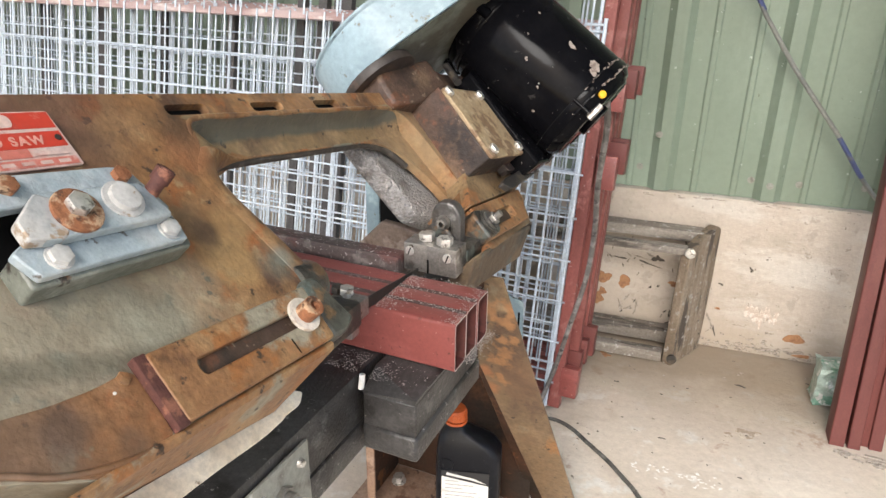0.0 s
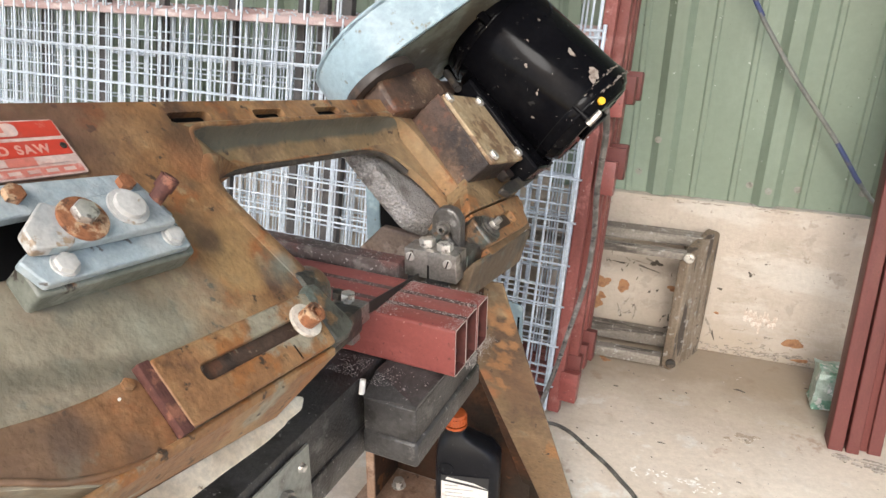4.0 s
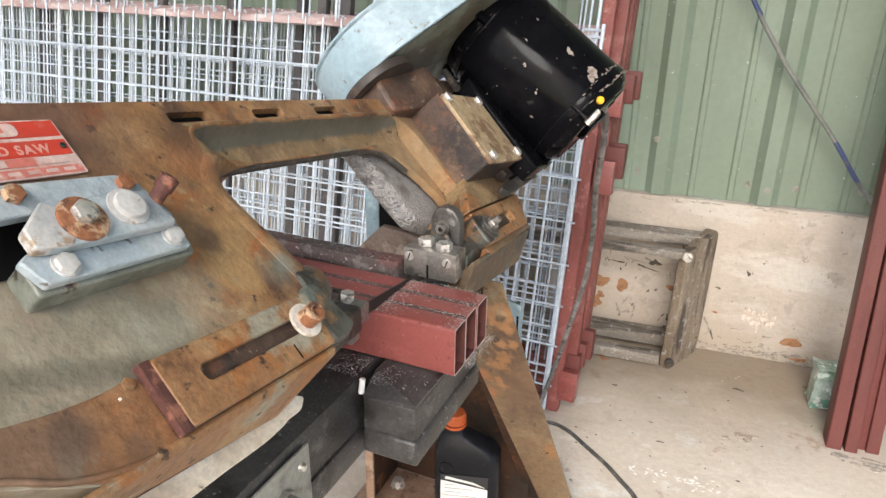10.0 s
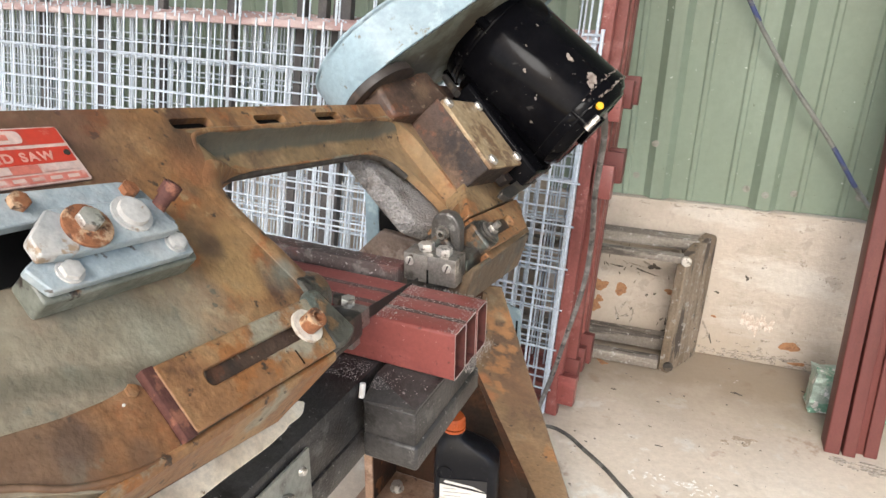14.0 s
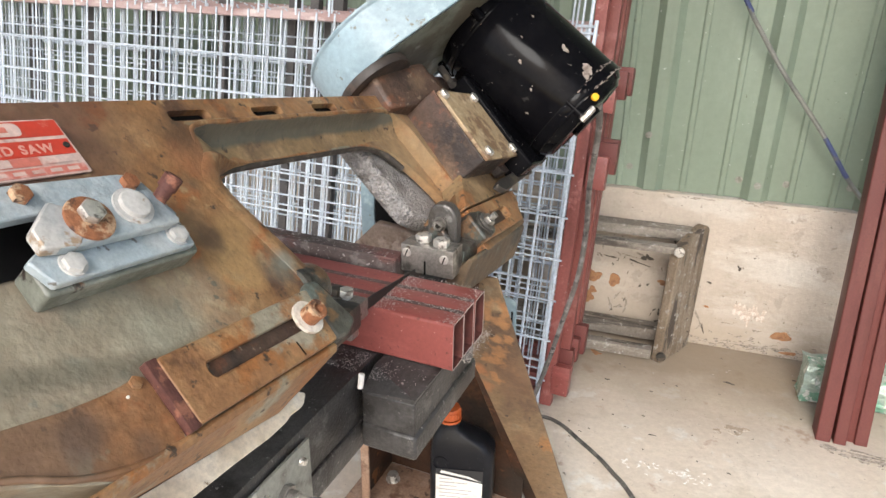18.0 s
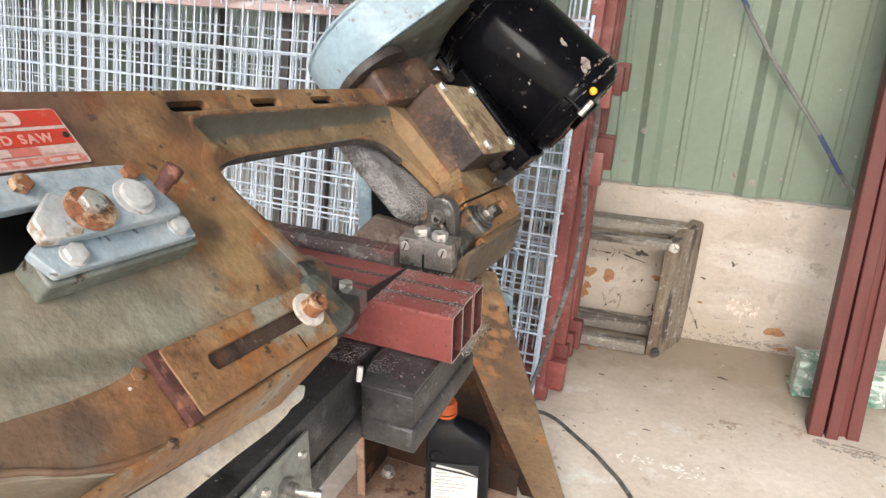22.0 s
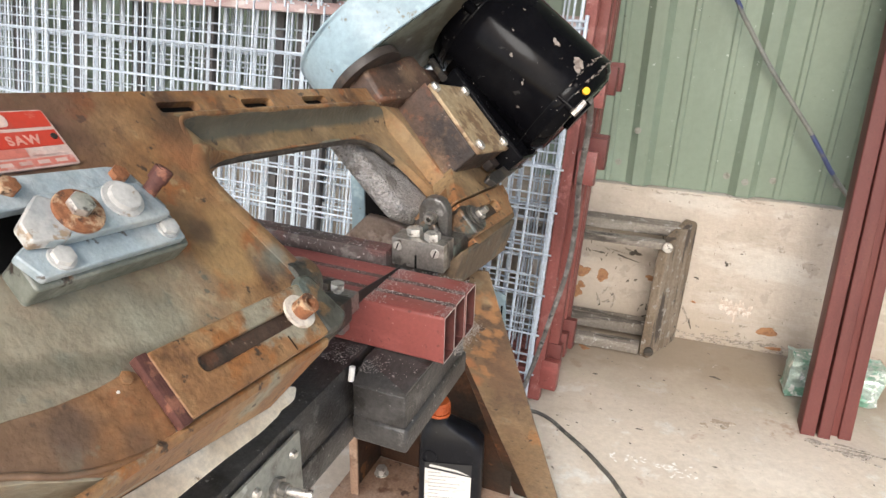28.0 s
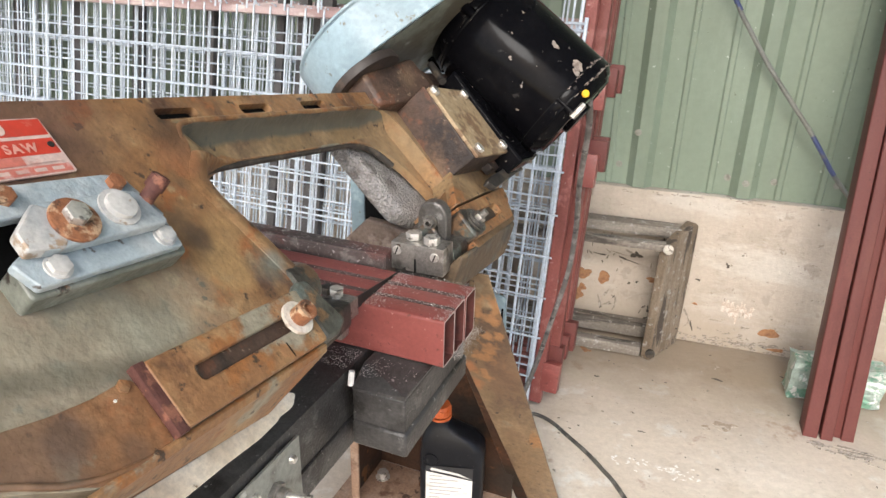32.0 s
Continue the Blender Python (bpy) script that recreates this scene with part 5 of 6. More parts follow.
fit_on("mount_plate", slab(fillet([(-0.060, 0.112), (0.060, 0.110), (0.060, 0.27), (-0.058, 0.272)], 0.006), 0.016, 0.030), GEAR, bevel=0.001)
fit_on("motor_cradle", slab(fillet([(-0.036, 0.098), (0.014, 0.096), (0.012, 0.256), (-0.034, 0.250)], 0.006), 0.020, 0.060), BLACK, "dark motor cradle", bevel=0.003)
fit_on("mount_rod", rod((-0.050, 0.272, 0.045), (-0.075, 0.238, 0.052), 0.005, 12), DARKSTEEL)
fit_on("mount_lever", slab(fillet([(-0.115, 0.099), (-0.100, 0.088), (0.012, 0.0955), (0.026, 0.104), (0.012, 0.109), (-0.095, 0.104)], 0.004), 0.024, 0.033), DARKSTEEL, bevel=0.0015)
fit_on("mount_rod", rod((-0.012, 0.120, 0.034), (0.004, 0.104, 0.033), 0.0065, 14, bevel=0.001), DARKSTEEL)
fit_on("mount_nut", hexbolt((0.014, 0.1005, 0.0335), (0.1, -0.2, 1), 0.0068, 0.006), YOKE)

# motor
A = Vector((0.0604, 0.0976, 0.1315))
AX = Vector((-0.066, 1.0, -0.1401)).normalized()
R = 0.0806
mot = rod(A + AX * 0.030, A + AX * 0.192, R, 72, bevel=0.003)
fit_on("motor_body", mot, BLACK, "chipped black enamelled motor body")
cap = rod(A + AX * 0.0275, A + AX * 0.0395, R * 1.012, 72, bevel=0.0016)
rod(A + AX * 0.0245, A + AX * 0.0280, R * 1.022, 72, bevel=0.0012, bm=cap)
rod(A + AX * 0.016, A + AX * 0.0248, R * 0.90, 72, r2=R * 0.985, bm=cap)
fit_on("motor_end_bell", cap, BLACK, "black motor end bell")
fit_on("motor_end_plate", rod(A + AX * 0.011, A + AX * 0.0165, R * 0.80, 48, r2=R * 0.86, bevel=0.001, bm=rod(A + AX * 0.004, A + AX * 0.0115, R * 0.30, 32, bevel=0.002)), BLACK)
capb = rod(A + AX * 0.1903, A + AX * 0.196, R * 1.012, 72, bevel=0.0015, bm=rod(A + AX * 0.195, A + AX * 0.216, R * 1.0, 72, r2=R * 0.95, bevel=0.006))
fit_on("motor_front_bell", capb, BLACK)
E1 = AX.cross(Vector((0, 0, 1))).normalized()
E2 = AX.cross(E1)


def rim(a, r, s):
    return A + AX * s + (E1 * math.cos(a) + E2 * math.sin(a)) * r


for a in (0.20, 1.77, 3.34):
    fit_on("motor_lug", rod(rim(a, R * 0.955, 0.016), rim(a, R * 0.985, 0.040), 0.0058, 14, r2=0.0030), BLACK)
    fit_on("motor_through_bolt", hexbolt(rim(a, R * 0.95, 0.016), -AX, 0.004, 0.003), DARKSTEEL)
    fit_on("motor_front_bolt", hexbolt(rim(a + 0.05, R * 0.97, 0.216), AX, 0.006, 0.006, bm=rod(rim(a + 0.05, R * 1.0, 0.193), rim(a + 0.05, R * 1.0, 0.214), 0.007, 12)), BLACK if a > 3.2 or a < 3 else ZINC)
for k in range(8):
    a = 0.2 + k * math.pi / 4
    fit_on("motor_vent", rod(rim(a, R * 0.66, 0.0125), rim(a, R * 0.66, 0.0105), 0.009, 14), DARKHOLE)
strap = sheet_of([[rim(3.28 + k * 0.04, R * r, s) for r, s in ((0.82, 0.006), (0.90, 0.008), (0.905, 0.013), (0.86, 0.015))] for k in range(9)])
fit_on("motor_strap", strap, STEEL, "bright bare clip")
fit_on("motor_seam", ring(A + AX * 0.0392, A + AX * 0.0405, R * 1.003, R * 0.97, 72), DARKHOLE)
fit_on("motor_foot", slab(fillet([(-0.012, 0.112), (0.010, 0.101), (0.061, 0.0985), (0.098, 0.112), (0.100, 0.250), (-0.020, 0.250)], [0.004, 0.008, 0.010, 0.012, 0.006, 0.006]), 0.040, 0.052), BLACK, bevel=0.004)

# belt guard
GC = [(-0.060, 0.004, 0.105), (0.040, 0.190, 0.100)]


def stadium(c, seg=20):
    """Outline round two circles given as (x, y, radius)."""
    (x0, y0, r0), (x1, y1, r1) = c
    d = math.atan2(y1 - y0, x1 - x0)
    off = math.acos((r0 - r1) / math.hypot(x1 - x0, y1 - y0))
    out = []
    for cx, cy, r, a0, a1 in ((x0, y0, r0, d + off, d + 2 * math.pi - off), (x1, y1, r1, d - off, d + off)):
        out += [(cx + r * math.cos(a0 + (a1 - a0) * k / seg), cy + r * math.sin(a0 + (a1 - a0) * k / seg)) for k in range(seg + 1)]
    return out


GM = Matrix(((1, 0, 0, 0), (0, 0, 1, 0), (0, 1, 0, 0), (0, 0, 0, 1)))  # outline lies across the shafts
inner = [(x, y, r - 0.004) for x, y, r in GC]
gd = slab(stadium(GC), 0.300, 0.362, holes=[stadium(inner)])
slab(stadium(GC), 0.356, 0.364, bm=gd)
bmesh.ops.transform(gd, matrix=GM, verts=gd.verts[:])
fit_on("belt_guard", gd, GUARD, "pale blue enamelled belt guard", bevel=0.006)
gp = slab(stadium([(x, y, r - 0.0085) for x, y, r in inner]), 0.3015, 0.3045, holes=[[(-0.135 + 0.027 * math.cos(k * math.tau / 24), 0.005 + 0.027 * math.sin(k * math.tau / 24)) for k in range(24)]])
bmesh.ops.transform(gp, matrix=GM, verts=gp.verts[:])
fit_on("guard_back_plate", gp, GUARD_IN, "dirty olive guard back plate")
for s, a, rr, seed in ((0.048, 3.92, 0.0082, 5), (0.054, 3.99, 0.0062, 6), (0.090, 3.96, 0.0050, 8), (0.037, 4.22, 0.004, 21), (0.038, 4.34, 0.003, 22), (0.0385, 4.08, 0.003, 23), (0.12, 3.3, 0.0025, 9), (0.085, 3.1, 0.0018, 12), (0.14, 3.6, 0.0014, 13), (0.15, 4.0, 0.0016, 14), (0.07, 2.75, 0.002, 15)):
    c = rim(a, R * 1.001, s)
    out = (c - (A + AX * s)).normalized()
    ch = blob(rr, rr * 0.75, seed, 0.0003, 22, 0.55)
    bmesh.ops.transform(ch, matrix=Matrix.Translation(c) @ out.to_track_quat("-Y", "Z").to_matrix().to_4x4(), verts=ch.verts[:])
    fit_on("paint_chip", ch, CHIP)
re = random.Random(31)
for i in range(46):
    a, s = re.uniform(3.55, 4.9), re.choice((0.0250, 0.0250, 0.0385))
    c = rim(a, R * (1.0225 if s < 0.03 else 1.0125), s + re.gauss(0, 0.0008))
    out = (c - (A + AX * s)).normalized()
    ch = blob(re.uniform(0.0003, 0.0009), re.uniform(0.001, 0.0036), i + 60, 0.0002, 10, 0.6)
    side_w = AX.cross(out)
    bmesh.ops.transform(ch, matrix=Matrix.Translation(c) @ Matrix((AX, -out, side_w)).transposed().to_4x4(), verts=ch.verts[:])
    fit_on("paint_chip", ch, CHIP)
fit_on("yellow_dot", rod(rim(3.71, R * 0.94, 0.019), rim(3.71, R * 1.000, 0.0180), 0.0050, 16, bevel=0.001), YELLOW)
# ---- work in the vise ----
def tube_mesh(length, wid, high, wall_t, r=0.0035):
    """A hollow rectangular tube along x, from -length to 0."""
    b = bmesh.new()
    outer = fillet([(0, 0), (wid, 0), (wid, high), (0, high)], r, 3)
    inner_o = fillet([(wall_t, wall_t), (wid - wall_t, wall_t), (wid - wall_t, high - wall_t), (wall_t, high - wall_t)], r * 0.6, 3)
    lo = [[b.verts.new((x, p, q)) for p, q in o] for x, o in ((-length, outer), (0, outer), (0, inner_o), (-length, inner_o))]
    n = len(outer)
    for i in range(4):
        for k in range(n):
            f = b.faces.new((lo[i][k], lo[i][(k + 1) % n], lo[(i + 1) % 4][(k + 1) % n], lo[(i + 1) % 4][k]))
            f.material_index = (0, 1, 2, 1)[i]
    return b


for k in range(3):
    x = (0.0, -0.0004, 0.0004)[k]
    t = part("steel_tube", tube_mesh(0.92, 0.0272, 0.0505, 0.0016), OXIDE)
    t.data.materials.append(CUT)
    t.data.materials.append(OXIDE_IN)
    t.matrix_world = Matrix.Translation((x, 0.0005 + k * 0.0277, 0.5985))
    if k:
        part("saw_cut", box(-0.0885, -0.0858, 0.0002, 0.0270, 0.046 - 0.002 * k, 0.0508), DARKHOLE, t)
    tagged(t, "red-oxide primed rectangular steel tube clamped in the saw vise", "steel tube", "tubes being sawn")

rnd = random.Random(4)


def flakes(name, places, label):
    """Small curled filings strewn at the given places."""
    vs, fs = [], []
    for x, y, z in places:
        s = rnd.uniform(0.0003, 0.0009)
        e = Euler((rnd.uniform(-1, 1), rnd.uniform(-1, 1), rnd.uniform(0, 6.28))).to_matrix()
        i = len(vs)
        for c in ((-s, 0, 0), (s, -s * 0.3, 0), (s * 0.6, s * 0.7, s * 0.5), (0, 0, s)):
            vs.append(tuple(Vector((x, y, z + s * 0.4)) + e @ Vector(c)))
        fs += [(i, i + 1, i + 2), (i, i + 1, i + 3), (i + 1, i + 2, i + 3), (i, i + 2, i + 3)]
    me = bpy.data.meshes.new(name)
    me.from_pydata(vs, [], fs)
    me.materials.append(SWARF)
    return tagged(new(name, me), label, "filings", kind="stuff")


TOPZ = 0.649
pl = []
for _ in range(420):
    pl.append((-0.087 + abs(rnd.gauss(0, 0.010)) + 0.001, rnd.uniform(0.002, 0.080), TOPZ))
for _ in range(260):
    k = rnd.choice((0.0277, 0.0554, 0.082))
    pl.append((rnd.uniform(-0.085, 0.0), k + rnd.gauss(0, 0.0018), TOPZ))
for _ in range(240):
    pl.append((-abs(rnd.gauss(0, 0.008)), rnd.uniform(0.0, 0.080), TOPZ))
for _ in range(160):
    pl.append((rnd.uniform(-0.5, -0.09), rnd.choice((0.0277, 0.0554)) + rnd.gauss(0, 0.003), TOPZ))
for k in (0.0277, 0.0554):
    b = box(-0.85, -0.001, k - 0.0035, k + 0.0035, 0.6472, 0.6490)
    tagged(part("saw_dust", b, DUST), "dark line of saw dust lying between two tubes", "saw dust", kind="stuff")
flakes("filings", pl, "bright steel filings scattered on the tubes beside the cut")
pl = [(-0.085 - abs(rnd.gauss(0, 0.018)), rnd.uniform(-0.038, -0.002), 0.598) for _ in range(260)]
pl += [(-0.072 + abs(rnd.gauss(0, 0.009)), rnd.uniform(-0.040, -0.002), 0.5965) for _ in range(160)]
pl += [(rnd.uniform(-0.07, -0.02), rnd.uniform(-0.04, 0.0), 0.5965) for _ in range(60)]
pl += [(rnd.uniform(-0.012, -0.004), rnd.uniform(0.01, 0.095), 0.5975) for _ in range(140)]
pl += [(0.001 + abs(rnd.gauss(0, 0.005)), rnd.uniform(0.020, 0.088), 0.5975 + abs(rnd.gauss(0, 0.0025))) for _ in range(420)]
flakes("filings", pl, "steel filings heaped on the saw bed under the tubes")
pl = [(rnd.uniform(-0.6, -0.11), rnd.uniform(0.091, 0.111), 0.6615) for _ in range(240)]
flakes("filings", pl, "fine steel filings along the top of the vise jaw")


# ---- oil bottle on the shelf ----
def bottle():
    m = pose(-0.126, 0.372, 0.0345, 0, 0, 17)
    th = thing("oil_bottle", "black plastic oil bottle with orange cap on the rusty shelf", "bottle", m=m)
    levels = ((0.0, 0.050, 0.026, 0), (0.004, 0.055, 0.030, 0), (0.148, 0.055, 0.030, 0), (0.165, 0.054, 0.0295, 0), (0.182, 0.047, 0.027, -0.006), (0.196, 0.034, 0.022, -0.015),
              (0.206, 0.022, 0.018, -0.022), (0.212, 0.0165, 0.0165, -0.024), (0.222, 0.0165, 0.0165, -0.024))
    b = bmesh.new()
    last = None
    for i, (z, hx, hy, cx) in enumerate(levels):
        o = fillet([(cx - hx, -hy), (cx + hx, -hy), (cx + hx, hy), (cx - hx, hy)], min(hx, hy) * (0.62 if i < 5 else 0.9), 5)
        lp = [b.verts.new((x, y, z)) for x, y in o]
        if last:
            for k in range(len(lp)):
                b.faces.new((last[k], last[(k + 1) % len(lp)], lp[(k + 1) % len(lp)], lp[k]))
        else:
            b.faces.new(lp)
        last = lp
    b.faces.new(last)
    part("body", b, PLASTIC, th, "black moulded plastic body")
    cap = rod((-0.024, 0, 0.224), (-0.024, 0, 0.243), 0.0185, 28, r2=0.0165, bevel=0.002)
    part("cap", cap, CAPM, th, "orange screw cap")
    part("tamper_ring", ring((-0.024, 0, 0.218), (-0.024, 0, 0.2225), 0.0195, 0.0165), CAPM, th)
    for k in range(22):
        a = k * math.tau / 22
        part("cap_rib", box(-0.0009, 0.0009, -0.0009, 0.0009, 0, 0.013), CAPM, th).matrix_local = Matrix.Translation((-0.024 + 0.018 * math.cos(a), 0.018 * math.sin(a), 0.2245)) @ pose(0, 0, 0, 0, 0, math.degrees(a))
    lab = part("label", box(-0.043, 0.036, -0.0312, -0.0302, 0.020, 0.137), PAPER, th, "white paper label with small print")
    part("label_band", slab(fillet([(-0.0432, 0.0), (0.0362, -0.014), (0.0362, 0.012), (-0.0432, 0.012)], 0.0005), 0, 0.0004), INK_BLACK, lab, m=Matrix(((1, 0, 0, 0), (0, 0, -1, -0.0312), (0, 1, 0, 0.1265), (0, 0, 0, 1))))
    part("print_title", slab(fillet([(-0.036, 0.0035), (0.010, -0.004), (0.0335, -0.0105), (0.012, -0.0005), (-0.034, 0.0085)], 0.0008), 0, 0.0004), PAPER, lab, m=Matrix(((1, 0, 0, 0), (0, 0, -1, -0.0317), (0, 1, 0, 0.1265), (0, 0, 0, 1))))
    for k in range(11):
        part("print_bar", box(-0.037, -0.037 + (0.022, 0.048, 0.03, 0.055, 0.05, 0.036, 0.018, 0.05, 0.044, 0.052, 0.03)[k], -0.0318, -0.0313, 0.117 - k * 0.0075, 0.1182 - k * 0.0075), INK, lab)
    part("badge", ring((-0.036, -0.0300, 0.148), (-0.036, -0.0312, 0.148), 0.0135, 0.0115), PLASTIC, th)


bottle()


# ---- welded mesh gates leaning on the wall ----
GA = -11.6  # lean
MID = 0.834  # height of the middle rail along the gate


def wire_mesh(name, a, b, r=0.0024):
    w = rod(a, b, r, 6)
    me = bpy.data.meshes.new(name)
    w.to_mesh(me)
    w.free()
    me.materials.append(GALV)
    return me


VWIRE = wire_mesh("wire_upright", (0, 0, 0.0), (0, 0, 0.828))
VWIRE_TOP = wire_mesh("wire_upright", (0, 0, 0.0), (0, 0, 0.56))
HWIRE = wire_mesh("wire_cross", (-2.62, 0, 0), (0.0, 0, 0))


def tube_stub(x1, h0, h1):
    return box(x1 - 0.040, x1, -0.004, 0.024, h0, h1, 0.003)


def gate(k, shift, stubs):
    g = thing("mesh_gate", "welded wire mesh gate with red-oxide tube frame leaning on the wall", "gate", "gates leaning on the wall", pose(shift[0], 0.783 + k * 0.0335, 0.0, GA, 0.45))
    for x0, x1 in ((-0.100, -0.074) if k == 0 else (-0.091, -0.058), (-2.66, -2.61)):
        part("stile", box(x0, x1, 0.0, 0.025, 0.022 if k == 0 else 0.05, 1.42, 0.003), OXIDE_OLD, g)
    for h, hh in ((0.022, 0.032), (MID, 0.018), (1.37, 0.05)):
        part("rail", box(-2.61, -0.100 if k == 0 else -0.091, 0.0, 0.025, h, h + hh, 0.003), OXIDE_PINK if 0.1 < h < 1 else OXIDE_OLD, g)
    for x1, h0, h1 in stubs:
        part("hinge_tube", tube_stub(x1, h0, h1), OXIDE if k == 0 else OXIDE_LEAN, g)
    if k == 3:
        # dark uprights added to stand for shadowed gaps behind the mesh
        for x, half in ((-0.781, 0.026), (-0.840, 0.013), (-0.906, 0.012), (-1.132, 0.014), (-1.390, 0.016), (-1.620, 0.018), (-1.870, 0.014)):
            part("gap_shade_bar", box(x - half, x + half, 0.002, 0.024, 0.054, 1.37, 0.003), GAP_SHADE, g)
    if k == 0:
        part("latch_pin", rod((-0.0905, -0.011, 0.812), (-0.0905, -0.011, 0.868), 0.0042, 10, bm=rod((-0.130, -0.010, 0.856), (-0.090, -0.010, 0.856), 0.003, 8, bm=rod((-0.130, -0.010, 0.842), (-0.090, -0.010, 0.842), 0.003, 8))), GALV, g, "galvanised latch pin")
        part("edge_wire", rod((-0.104, -0.004, 0.024), (-0.104, -0.004, 1.42), 0.0036, 8), GALV, g)
    for i in range(50):
        o = new("wire", VWIRE)
        o.parent, o.location = g, (-0.1112 - shift[1] - i * 0.05 + rnd.uniform(-0.0015, 0.0015), -0.0025, 0.024)
    if k < 3:
        for i in range(25):
            o = new("wire", VWIRE_TOP)
            o.parent, o.location = g, (-0.125 - shift[1] - i * 0.1 + rnd.uniform(-0.01, 0.01), -0.0025, MID + 0.010)
    for i in range(8):
        o = new("wire", HWIRE)
        o.parent, o.location = g, (-0.093, -0.0072, 0.0836 + shift[2] + i * 0.0935 + rnd.uniform(-0.001, 0.001))


gate(0, (0.0, 0.0, 0.0), ((-0.040, 0.055, 0.123), (-0.028, 0.527, 0.598), (-0.033, 0.688, 0.747)))
gate(1, (0.004, 0.012, 0.026), ((-0.049, 0.087, 0.148), (-0.020, 0.554, 0.620), (-0.023, 0.711, 0.769)))
gate(2, (-0.006, 0.031, -0.014), ((-0.035, 0.103, 0.160), (-0.014, 0.563, 0.621), (-0.006, 0.715, 0.774)))
gate(3, (0.003, 0.020, 0.040), ((-0.035, 0.108, 0.178),))
gate(4, (-0.004, 0.006, -0.032), ())
gate(5, (-0.002, 0.041, 0.014), ())
gate(6, (-0.006, 0.026, -0.046), ())

# ---- loose tubes leaning on the wall ----
for i, (x, y, w, d) in enumerate(((0.485, 0.944, 0.0300, 0.05), (0.5205, 0.946, 0.0250, 0.05), (0.5620, 0.960, 0.0260, 0.05))):
    b = bmesh.new()
    o = fillet([(0, 0), (w, 0), (w, d), (0, d)], 0.003, 3)
    lo = [[b.verts.new((p, q, z)) for p, q in o] for z in (0.0, 1.36)]
    for k in range(len(o)):
        b.faces.new((lo[0][k], lo[0][(k + 1) % len(o)], lo[1][(k + 1) % len(o)], lo[1][k]))
    b.faces.new(lo[0]), b.faces.new(lo[1])
    t = part("steel_tube", b, OXIDE_LEAN)
    t.matrix_world = pose(x, y, 0.0, -14.5, 1.0, (4, 5, 5)[i])
    tagged(t, "red-oxide primed steel tube standing against the whitewashed wall", "steel tube", "tubes leaning on the wall")
t = part("steel_tube", box(0, 0.015, 0.0, 0.045, 0, 1.36, 0.002), OXIDE_LEAN)
t.matrix_world = pose(0.5475, 0.966, 0.0, -14.5, 1.0, 5)
tagged(t, "narrow red-oxide primed steel tube standing against the whitewashed wall", "steel tube", "tubes leaning on the wall")


# ---- wooden stool on its side ----
def stool():
    th = thing("wooden_stool", "weathered grey wooden stool lying on its side against the wall", "stool", m=WALL)
    for x, y in ((-0.010, -0.010), (-0.56, -0.010)):
        b = slab(fillet([(-0.145, 0.0), (0.0, 0.0), (0.004, 0.20), (0.0, 0.345), (-0.020, 0.358), (-0.128, 0.325), (-0.142, 0.30)], [0.008, 0.008, 0.01, 0.02, 0.02, 0.012, 0.01]), -0.016, 0.010)
        bmesh.ops.transform(b, matrix=Matrix(((0, 0, 1, 0), (1, 0, 0, 0), (0, 1, 0, 0), (0, 0, 0, 1))), verts=b.verts[:])
        e = part("end_board", b, WOOD, th, bevel=0.003)
        e.matrix_local = pose(x, y, 0.0, 0, 1.2, -28)
    for y0, y1, z0, z1, x1 in ((-0.140, -0.112, 0.308, 0.327, -0.070), (-0.070, -0.022, 0.318, 0.346, -0.036), (-0.142, -0.112, 0.008, 0.036, -0.094), (-0.060, -0.022, 0.020, 0.060, -0.052)):
        part("rail", box(-0.63, x1, y0, y1, z0, z1, 0.003), WOOD_RAIL, th)
    for x, y, z, m in ((-0.064, -0.146, 0.318, ZINC), (-0.068, -0.146, 0.024, DARKSTEEL)):
        part("bolt_head", rod((x, y + 0.006, z), (x, y - 0.004, z), 0.0125, 14, bevel=0.003), m, th)
    for k in range(6):
        part("nail_head", rod((0, 0, 0), (0.004, 0, 0), 0.0022, 8), DARKSTEEL, th).matrix_local = pose(-0.010 - 0.0075 * k, -0.03 - 0.0146 * k, 0.05 + 0.045 * k, 0, 0, -28)


stool()


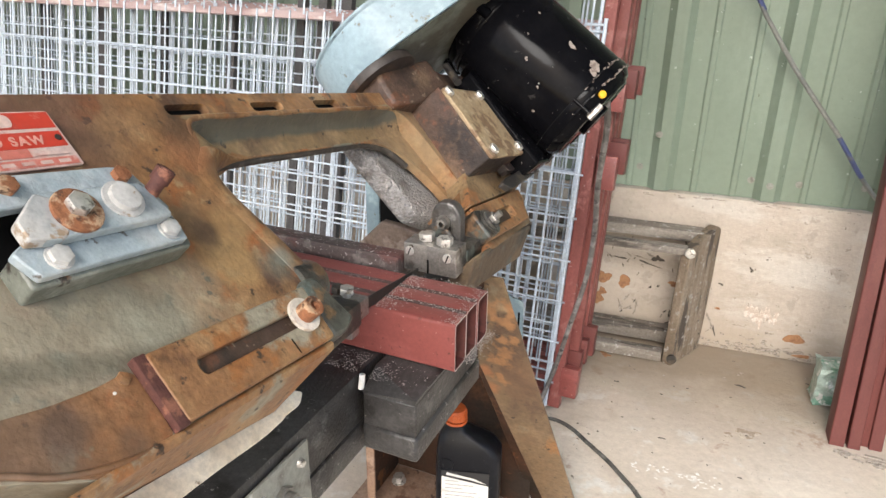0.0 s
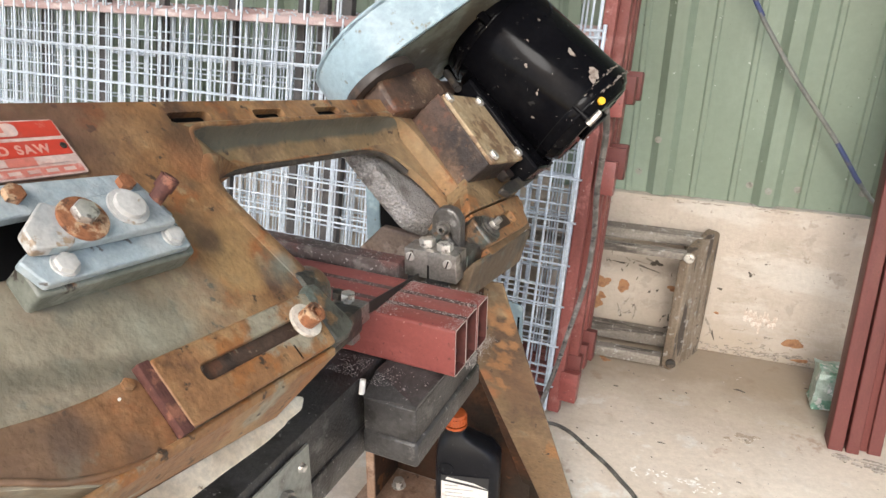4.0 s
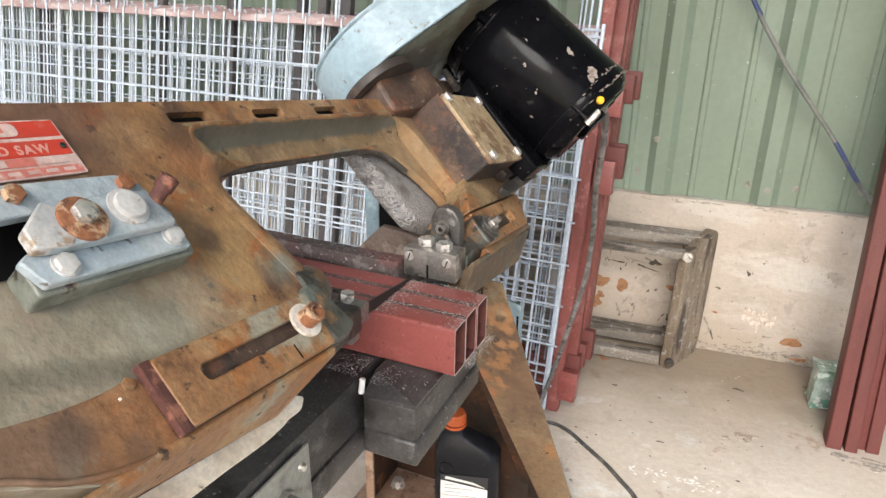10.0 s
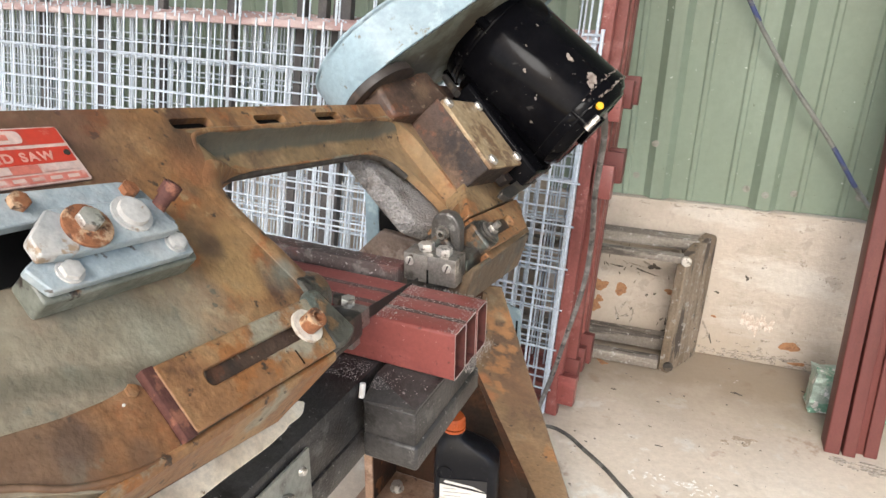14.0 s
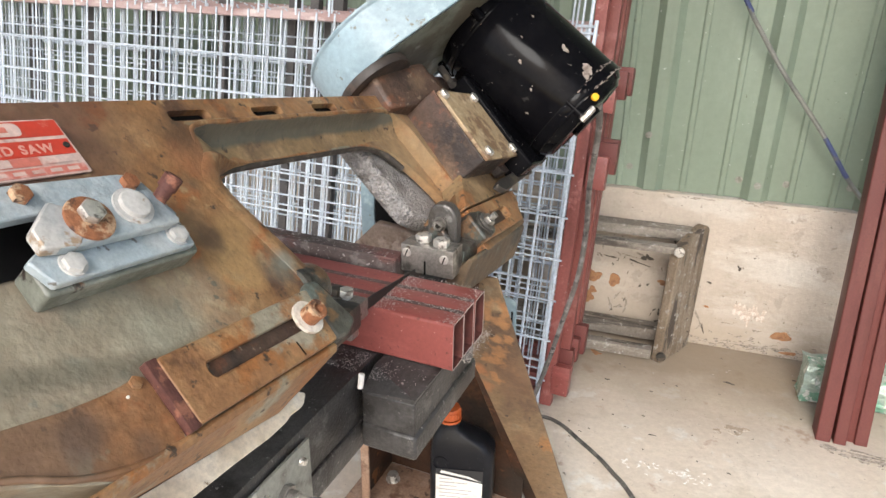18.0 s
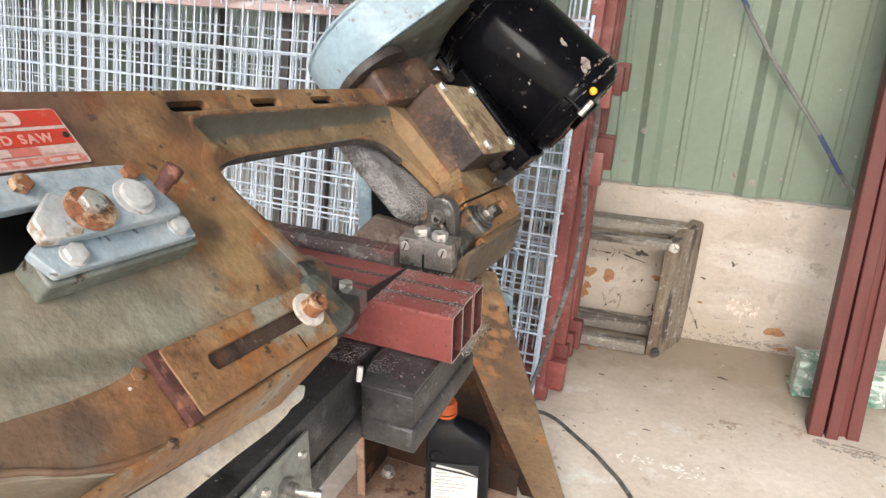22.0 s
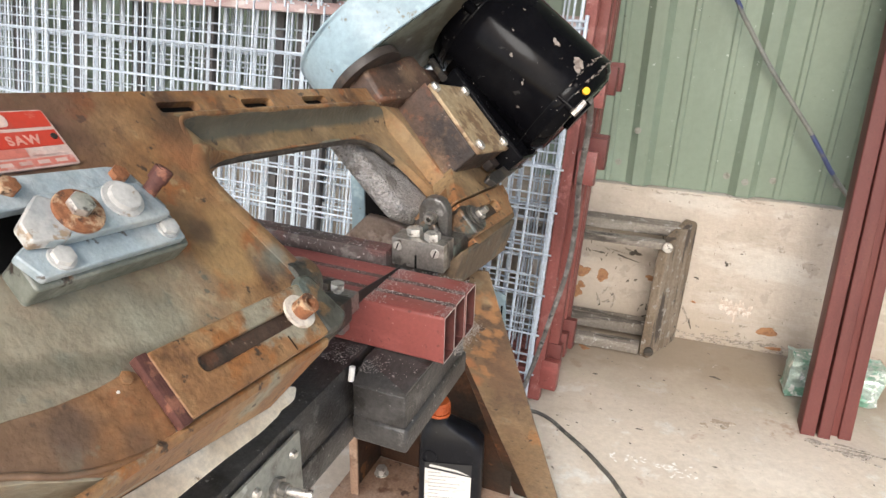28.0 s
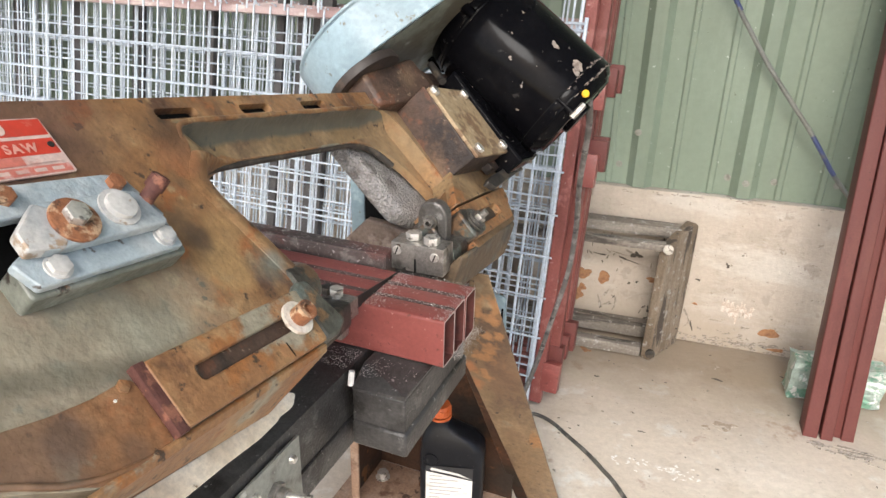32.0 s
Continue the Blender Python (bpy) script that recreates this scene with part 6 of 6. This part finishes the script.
# ---- crinkled packet behind the loose tubes ----
def packet():
    b = bmesh.new()
    bmesh.ops.create_cube(b, size=1, matrix=Matrix.LocRotScale((0.10, 0.0, 0.055), None, (0.20, 0.06, 0.104)))
    bmesh.ops.subdivide_edges(b, edges=b.edges[:], cuts=9, use_grid_fill=True)
    for v in b.verts:
        d = noise.noise_vector(v.co * 45) * 0.006 + noise.noise_vector(v.co * 18) * 0.007
        v.co += d
        v.co.z = max(v.co.z, 0.001)
    o = part("foil_packet", b, FOIL, smooth=False)
    o.matrix_world = pose(0.455, 1.115, 0, 0, 0, 8)
    tagged(o, "crinkled silver and green foil packet on the floor by the wall", "packet")


packet()

# ---- cables ----
c = part("wall_cable", hose([(-0.15, -0.02, 1.15), (-0.005, -0.03, 0.890), (0.036, -0.03, 0.826), (0.091, -0.032, 0.749), (0.154, -0.033, 0.671), (0.209, -0.033, 0.604), (0.267, -0.032, 0.523), (0.318, -0.03, 0.464), (0.40, -0.03, 0.39)], 0.0052), WALLCABLE)
c.matrix_world = WALL
tagged(c, "grey cable hanging slantwise across the green cladding", "cable")
part("sleeve", hose([(-0.075, -0.0265, 1.008), (-0.045, -0.028, 0.957), (-0.005, -0.0302, 0.890), (0.012, -0.0302, 0.864)], 0.0055), BLUECABLE, c, "blue sleeve")
part("sleeve", hose([(0.212, -0.0335, 0.600), (0.238, -0.0332, 0.564), (0.267, -0.0322, 0.523), (0.276, -0.0320, 0.5125)], 0.0055), BLUECABLE, c, "blue sleeve")

cord = part("motor_cord", hose([(0.030, 0.430, 0.800), (0.020, 0.520, 0.730), (-0.002, 0.610, 0.610), (-0.015, 0.690, 0.495), (-0.030, 0.730, 0.380), (-0.060, 0.755, 0.250), (-0.082, 0.760, 0.150), (-0.105, 0.745, 0.060), (-0.118, 0.735, 0.008)], 0.0052), RUBBER)
tagged(cord, "grey rubber motor cord hanging in front of the gates", "cord")
fc = part("power_cord", hose([(-0.118, 0.738, 0.0045), (-0.086, 0.768, 0.0045), (-0.040, 0.758, 0.0045), (0.011, 0.720, 0.0045), (0.060, 0.682, 0.0045), (0.098, 0.645, 0.0045), (0.133, 0.608, 0.0045), (0.19, 0.52, 0.0045), (0.30, 0.30, 0.0045)], 0.0045), CORD)
tagged(fc, "dark power cord curving over the concrete floor", "cord")


def motions():
    """The saw head sinks slowly round its hinge as it cuts."""
    rows = []
    for t in range(0, 33, 4):
        q = (t - 9) / 32
        rows.append((t, pose(*PIVOT, TILT + 0.232 * q + 0.509 * q * q)))
    walk(head, rows)


motions()
